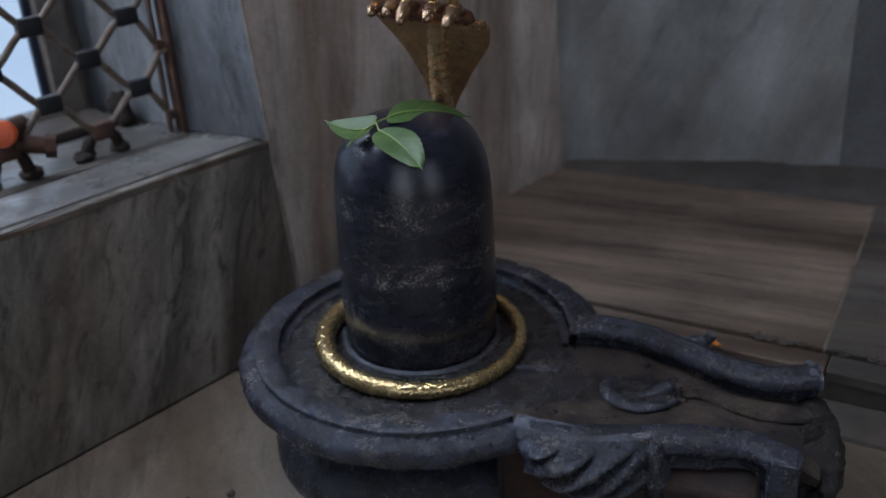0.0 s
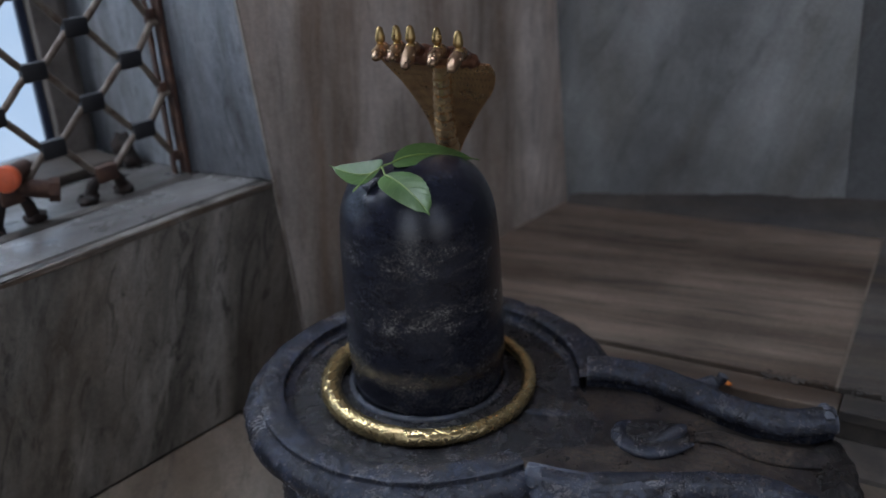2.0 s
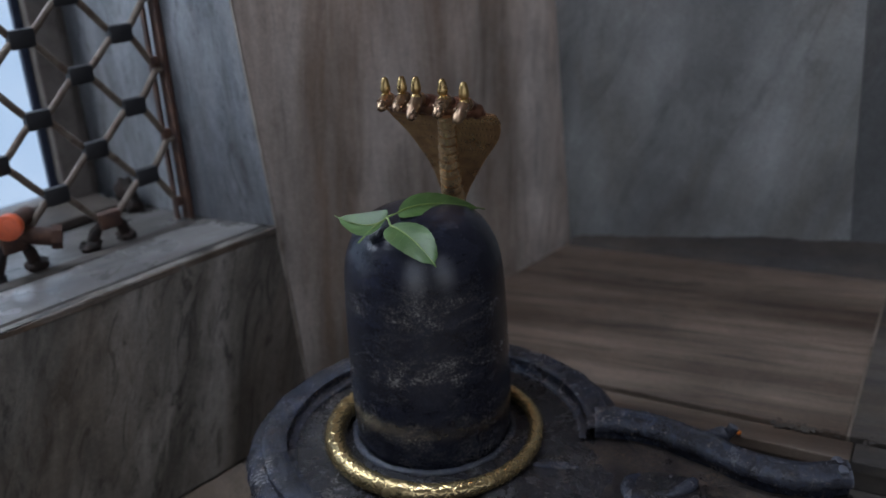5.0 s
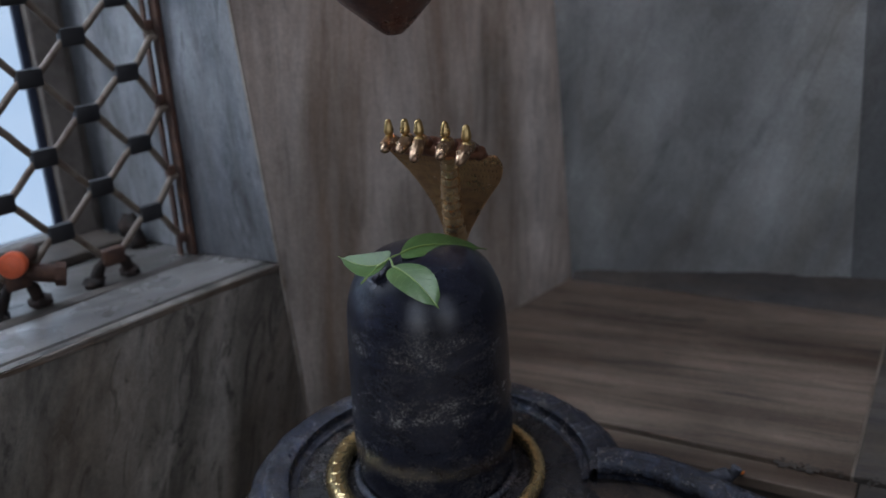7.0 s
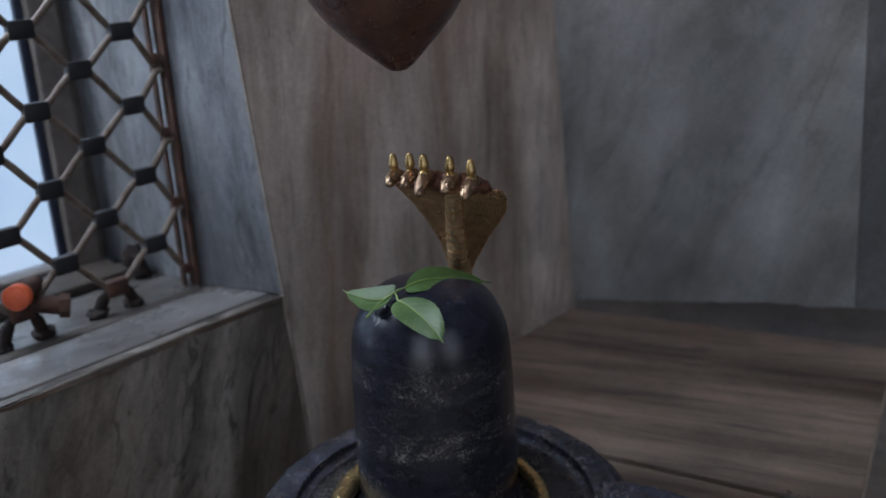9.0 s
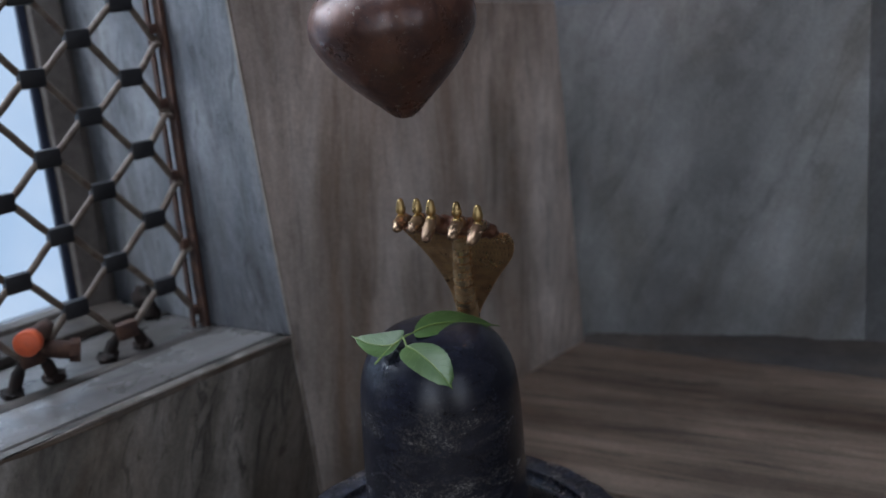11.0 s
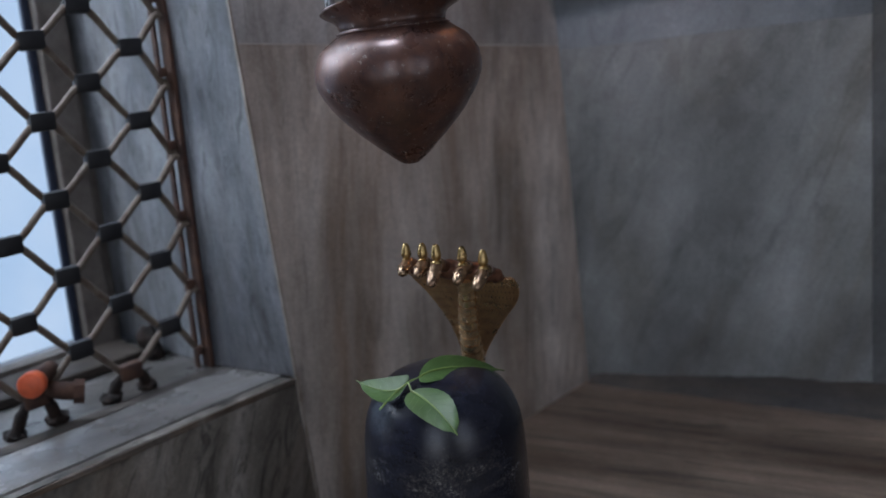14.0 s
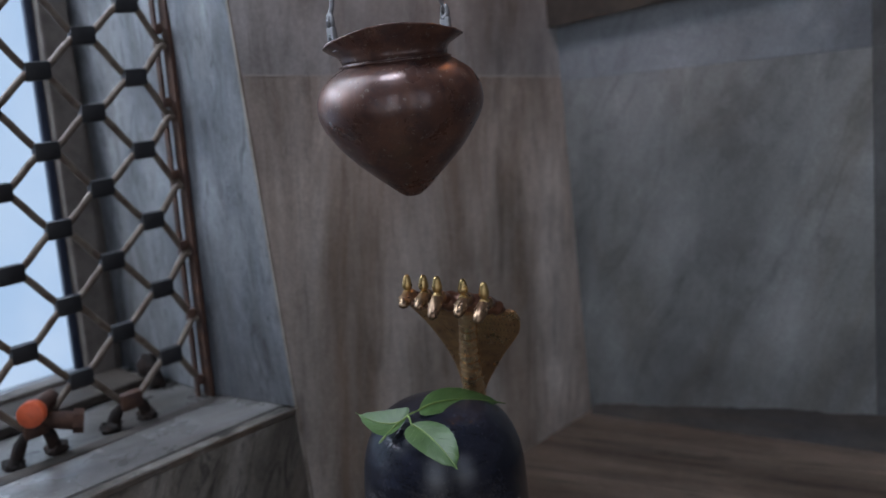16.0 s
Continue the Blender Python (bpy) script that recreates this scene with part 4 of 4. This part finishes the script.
def head(top, snout):
    """Snout, brow, neck, and a little onion-shaped crown on a collar."""
    top, snout = np.array(top), np.array(snout)
    brow = top + np.array((0, 0.001, -0.0145))
    run = (snout - brow)
    length = np.linalg.norm(run)
    run /= length
    side = np.cross(run, (0, 0, 1))
    side /= np.linalg.norm(side)
    over = np.cross(side, run)
    skull = blob((brow + snout) / 2 + over * 0.0004, (side * 0.0048, over * 0.0042, run * (length / 2 + 0.0030)), 20, 16, 0.8)
    brow_ball = blob(brow + np.array((0, 0.0015, -0.001)), (side * 0.0056, over * 0.0046, run * 0.0058), 18, 14)
    mouth = tube([snout - side * 0.0032 - over * 0.0008, snout + run * 0.0016 - over * 0.0014, snout + side * 0.0032 - over * 0.0008], 0.0008, 8)
    eyes = [blob((brow + snout) / 2 + s * side * 0.0042 + over * 0.0015, (side * 0.0012, over * 0.0012, run * 0.0014), 10, 8) for s in (-1, 1)]
    hoodward = np.array((top[0] * 0.86 + 0.001, 0.0405, 0.2425))
    neck = tube(smooth_line([brow + np.array((0, 0.002, -0.001)), (brow + hoodward) / 2 + np.array((0, 0, 0.0022)), hoodward], 5), [0.0052 - 0.0002 * i for i in range(11)], 14)
    crown = lathe([(0.0004, 0.0006), (0.0015, 0.0002), (0.0025, -0.0014), (0.0031, -0.0042), (0.0037, -0.0068), (0.0037, -0.0086), (0.0030, -0.0101), (0.0019, -0.0109), (0.0030, -0.0117), (0.0038, -0.0128), (0.0036, -0.0141), (0.0028, -0.0152), (0.0034, -0.0178)], 20, at=tuple(top))
    return joined(skull, brow_ball, mouth, *eyes), neck, crown


def nape():
    """The thick ridge of the casting where the five necks run together."""
    line = smooth_line([(-0.0370, 0.0330, 0.2475), (-0.0200, 0.0290, 0.2505), (-0.0020, 0.0265, 0.2515), (0.0160, 0.0270, 0.2505), (0.0285, 0.0305, 0.2475), (0.0335, 0.0385, 0.2425)], 8)
    return tube(line, [0.0012 + 0.0062 * math.sin(math.pi * i / (len(line) - 1)) ** 0.5 + 0.0006 * math.sin(i * 1.3) for i in range(len(line))], 14)


heads = [head(*h) for h in HEADS]
sheets = [(hood(), 0), (belly(), 1), (nape(), 2)]
for face_sheet, neck, crown in heads:
    sheets += [(face_sheet, 4), (neck, 2), (crown, 3)]
cobra_bm = to_bm(*joined(*[sheet for sheet, slot in sheets]))
cobra_bm.faces.ensure_lookup_table()
at = 0
for sheet, slot in sheets:
    for q in range(at, at + len(sheet[1])):
        cobra_bm.faces[q].material_index = slot
    at += len(sheet[1])
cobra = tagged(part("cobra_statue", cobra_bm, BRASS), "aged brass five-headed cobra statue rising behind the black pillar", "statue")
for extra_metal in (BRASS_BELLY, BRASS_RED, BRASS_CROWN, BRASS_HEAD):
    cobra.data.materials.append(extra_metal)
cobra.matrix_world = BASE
anklet = tagged(part("brass_ring", to_bm(*coil()), BRASS_RING), "polished brass ring with scale pattern lying round the black pillar", "ring")
anklet.matrix_world = BASE

# ---- bel leaf on top ----
bel = thing("bel_leaf", "fresh green three-part bel leaf laid on the stone top", "leaf", m=BASE)


def leaflet(base, tip, one, other, droop, waves, parent, blunt=0.0):
    base, tip, one, other = (np.array(p) for p in (base, tip, one, other))
    half = (one - other) / 2 * 1.08
    lift = (one + other) / 2 - (base + tip) / 2
    n, m = 40, 20
    up = np.cross(tip - base, half)
    up /= np.linalg.norm(up)
    if up[2] < 0:
        up = -up
    front, back, rib = [], [], []
    for i in range(n + 1):
        s = i / n
        wide = (math.sin(math.pi * s ** 0.70) ** 0.72) * (1 - 0.22 * s ** 3) * (1 - 0.55 * max(0, s - 0.88) / 0.12) / 0.98 if 0 < s < 1 else 0.0
        if blunt and 0 < s < 1:
            wide = math.sin(math.pi * s ** 0.80) ** 0.70 * (1 - 0.1 * s) * (1 - 0.4 * max(0, s - 0.93) / 0.07)
        wide = max(wide * (1 - 0.55 * min(1.0, max(0.0, (s - 0.86) / 0.07)) ** 2), 0.012)
        mid = base * (1 - s) + tip * s + 4 * s * (1 - s) * lift
        rib.append(tuple(mid + up * 0.0004))
        fr, bk = [], []
        for k in range(m + 1):
            t = 2 * k / m - 1
            fold = 0.0022 * abs(t) ** 1.3 * wide + waves * math.sin(9 * s + 2.2 * t) * abs(t) * 0.5 - droop * t * t * wide
            vein = 0.00008 * math.sin(34 * (s - 0.35 * abs(t))) * abs(t)
            scallop = 1 + 0.018 * math.sin(60 * s)
            p = mid + half * t * wide * scallop + up * (fold + vein)
            fr.append(tuple(p))
            bk.append(tuple(p - up * 0.00035))
        front.append(fr + bk[::-1])
    v, f = grid(front, wrap_v=True)
    k = len(front[0])
    f += [tuple(range(k)), tuple(range(n * k, n * k + k))]
    ob = part("leaflet", to_bm(v, f), LEAF, parent)
    for side in (-1, 1):
        for start in (4, 8, 13, 18, 23, 28):
            line = []
            for q in range(8):
                i, k = min(n - 1, start + q), m // 2 + side * round(q * m * 0.062)
                line.append(tuple(np.array(front[i][k]) + up * 0.00008))
            part("side_vein", to_bm(*tube(smooth_line(line[::2] + line[-1:], 3), 0.00010, 5)), SIDE_VEIN, ob)
    part("midrib", to_bm(*tube(rib, [0.00075 - 0.00055 * i / n for i in range(n + 1)], 6)), VEIN, ob, "pale midrib")
    return ob


J = (-0.0169, -0.0301, 0.1852)
leaflet(J, (-0.0538, -0.0362, 0.1862), (-0.0285, -0.0295, 0.1868), (-0.0290, -0.0500, 0.1772), 0.0, 0.0006, bel)
leaflet((-0.0116, -0.0370, 0.1822), (0.0279, -0.0560, 0.1632), (0.0165, -0.0355, 0.1790), (-0.0010, -0.0545, 0.1735), 0.0012, 0.0008, bel, 1.0)
leaflet((-0.0120, -0.0221, 0.1860), (0.0352, 0.0272, 0.1752), (0.0010, 0.0111, 0.1900), (0.0086, -0.0100, 0.1822), 0.001, 0.0004, bel)
stem_line = smooth_line([(-0.0265, -0.0571, 0.1762), (-0.0225, -0.0420, 0.1815), J, (-0.0120, -0.0221, 0.1862)], 6)
stalklet = smooth_line([J, (-0.0140, -0.0338, 0.1850), (-0.0116, -0.0370, 0.1826)], 4)
part("stalklet", to_bm(*tube(stalklet, 0.0007, 8)), VEIN, bel)
part("stem", to_bm(*tube(stem_line, [0.0006 + 0.0002 * math.sin(i) for i in range(len(stem_line))], 8)), VEIN, bel, "thin green leaf stalk")

# ---- copper drip pot hanging above ----
POT = Vector((-0.5577, 0.4376, 0.0))
SIDE = Vector((0.680, 0.733, 0.0)).normalized()
pot = thing("hanging_pot", "tarnished copper drip pot with pointed bottom hanging on a bail", "pot", m=Matrix.Translation(POT) @ Matrix.Rotation(math.atan2(SIDE.y, SIDE.x) + radians(25), 4, "Z"))
pot_profile = [(0.0008, 0.7850), (0.0050, 0.7852), (0.0085, 0.7872), (0.0125, 0.7905), (0.0225, 0.7993), (0.0335, 0.8095), (0.0440, 0.8210), (0.0520, 0.8325), (0.0570, 0.8430), (0.0579, 0.8510), (0.0560, 0.8595), (0.0508, 0.8680), (0.0430, 0.8742), (0.0385, 0.8772), (0.0368, 0.8782), (0.0362, 0.8800)]
inside = [(0.0350, 0.8800), (0.0370, 0.8765), (0.0420, 0.8725), (0.0530, 0.8590), (0.0550, 0.8500), (0.0500, 0.8325), (0.0325, 0.8110), (0.0080, 0.7900), (0.0008, 0.7890)]
part("bowl", worn(to_bm(*lathe([(a, b) for a, b, _ in fine_profile(pot_profile + inside, 3)], 120)), 0.0006, 0.03, 3.0), COPPER, pot, "dented dark copper bowl")
lip_profile = [(0.0364, 0.8795), (0.0372, 0.8812), (0.0376, 0.8835), (0.0400, 0.8870), (0.0445, 0.8905), (0.0478, 0.8935), (0.0484, 0.8948), (0.0474, 0.8952), (0.0440, 0.8922), (0.0390, 0.8882), (0.0356, 0.8830), (0.0350, 0.8795)]
lip_bm = worn(to_bm(*lathe([(a, b) for a, b, _ in fine_profile(lip_profile, 3)], 120)), 0.0009, 0.025, 8.0)
for v in lip_bm.verts:
    # the thin lip is bent up in front and behind, down at its sides
    r = math.hypot(v.co.x, v.co.y)
    turn = math.atan2(v.co.y, v.co.x) + radians(25)
    out = max(0.0, (r - 0.0365) / 0.0115)
    v.co.z += out * (0.0085 * math.sin(turn) ** 2 - 0.0032)
part("flared_lip", lip_bm, COPPER, pot, "flared, bent copper lip")
part("collar", to_bm(*tube([(0.0384 * math.cos(a), 0.0384 * math.sin(a), 0.8778) for a in np.linspace(0, 2 * math.pi, 80, endpoint=False)], 0.0007, 8, closed=True)), COPPER, pot)
for s in (-1, 1):
    lug = part("lug", worn(subdivided(box((s * 0.0425 - 0.0016, -0.0060, 0.8886), (s * 0.0425 + 0.0016, 0.0070, 0.9045), 0.0013), 1), 0.0004, 0.01), GREY_METAL, pot, "riveted grey metal lug")
    part("rivet", to_bm(*blob((s * 0.0442, 0.0, 0.898), ((0.0012, 0, 0), (0, 0.002, 0), (0, 0, 0.002)), 12, 8)), GREY_METAL, lug)
    eye = [(s * 0.0425, 0.0042 * math.cos(a), 0.9075 + 0.0050 * math.sin(a)) for a in np.linspace(0, 2 * math.pi, 26, endpoint=False)]
    part("lug_eye", to_bm(*tube(eye, 0.0016, 8, closed=True)), GREY_METAL, lug)
bail = smooth_line([(-0.0405, 0.0, 0.9030), (-0.0440, 0.0, 0.9075), (-0.0400, 0.0, 0.9180), (-0.0375, 0, 0.935), (-0.030, 0, 0.975), (-0.016, 0, 1.008), (0, 0, 1.018), (0.016, 0, 1.008), (0.030, 0, 0.975), (0.0375, 0, 0.935), (0.0400, 0.0, 0.9180), (0.0440, 0.0, 0.9075), (0.0405, 0.0, 0.9030)], 8)
part("bail", to_bm(*tube(bail, 0.0017, 10)), GREY_METAL, pot, "thin wire bail")
chain = thing("hanging_chain", "thin grey iron chain from ceiling to the pot's bail", "chain", m=Matrix.Translation(POT))
link = [(0.0042 * math.cos(a), 0.0, 0.0105 * math.sin(a)) for a in np.linspace(0, 2 * math.pi, 24, endpoint=False)]
link_mesh = part("link", to_bm(*tube(link, 0.0013, 6, closed=True)), GREY_METAL, chain)
link_mesh.location = (0, 0, 1.025)
k = 1
while 1.025 + 0.0175 * k < TOP - 0.004:
    ob = link_mesh.copy()
    scene.collection.objects.link(ob)
    ob.parent, ob.location, ob.rotation_euler = chain, (0, 0, 1.025 + 0.0175 * k), (0, 0, radians(90) * (k % 2))
    k += 1

# ---- small things ----

def petal(x, y, z, size, turn):
    rows = []
    for i in range(9):
        s = i / 8
        w = size * 0.62 * math.sin(math.pi * (0.12 + 0.86 * s))
        rows.append([(size * (s - 0.5) * 1.6, w * (k / 4 - 1) , size * (0.5 + 0.35 * math.cos(3 * s) * (k / 4 - 1) ** 2)) for k in range(9)])
    v, f = grid(rows)
    v2 = [(a, b, c - 0.0006) for a, b, c in v]
    m = len(v)
    bm = to_bm(v + v2, f + [tuple(m + i for i in q[::-1]) for q in f])
    ob = tagged(part("flower_petal", bm, PETAL), "crumpled orange marigold petal lying on the marble step", "petal", "fallen petals")
    ob.matrix_world = pose(x, y, z, 8, 5, turn)


for x, y, size, turn in ((-0.398, 0.630, 0.0052, 30), (-0.402, 0.634, 0.0040, 110)):
    petal(x, y, STEP, size, turn)
# dirt caught in the joint of the step
crumbs = tagged(new("joint_dirt"), "black wet dirt caught in the step's front joint", "dirt", kind="stuff")
dirt_sheets = []
for i in range(300):
    x = random.choice((random.uniform(0.25, 0.9), random.gauss(0.36, 0.012), random.uniform(0.41, 0.75), random.gauss(0.47, 0.04)))
    s = random.uniform(0.0005, 0.0015) * (2.0 if random.random() < 0.04 else 1)
    y = -0.3385 + random.gauss(0, 0.0032)
    dirt_sheets.append(blob((x, y, STEP + 0.0002), ((s * 1.6, 0, 0), (0, s, 0), (0, 0, s * 0.25)), 8, 6))
dirt = part("crumb_layer", worn(to_bm(*joined(*dirt_sheets)), 0.0004, 0.006), DARK_STONE, crumbs)
crumbs.matrix_world = TURNED
for i, (x, y, s) in enumerate(((-0.63, 0.255, 0.0035), (-0.655, 0.228, 0.0022))):
    ob = tagged(part("floor_crumb", worn(to_bm(*blob((x, y, FLOOR + s * 0.4), ((s, 0, 0), (0, s, 0), (0, 0, s * 0.6)), 10, 8)), 0.0008, 0.004), DARK_STONE), "tiny dark crumb on the marble floor", "crumb")
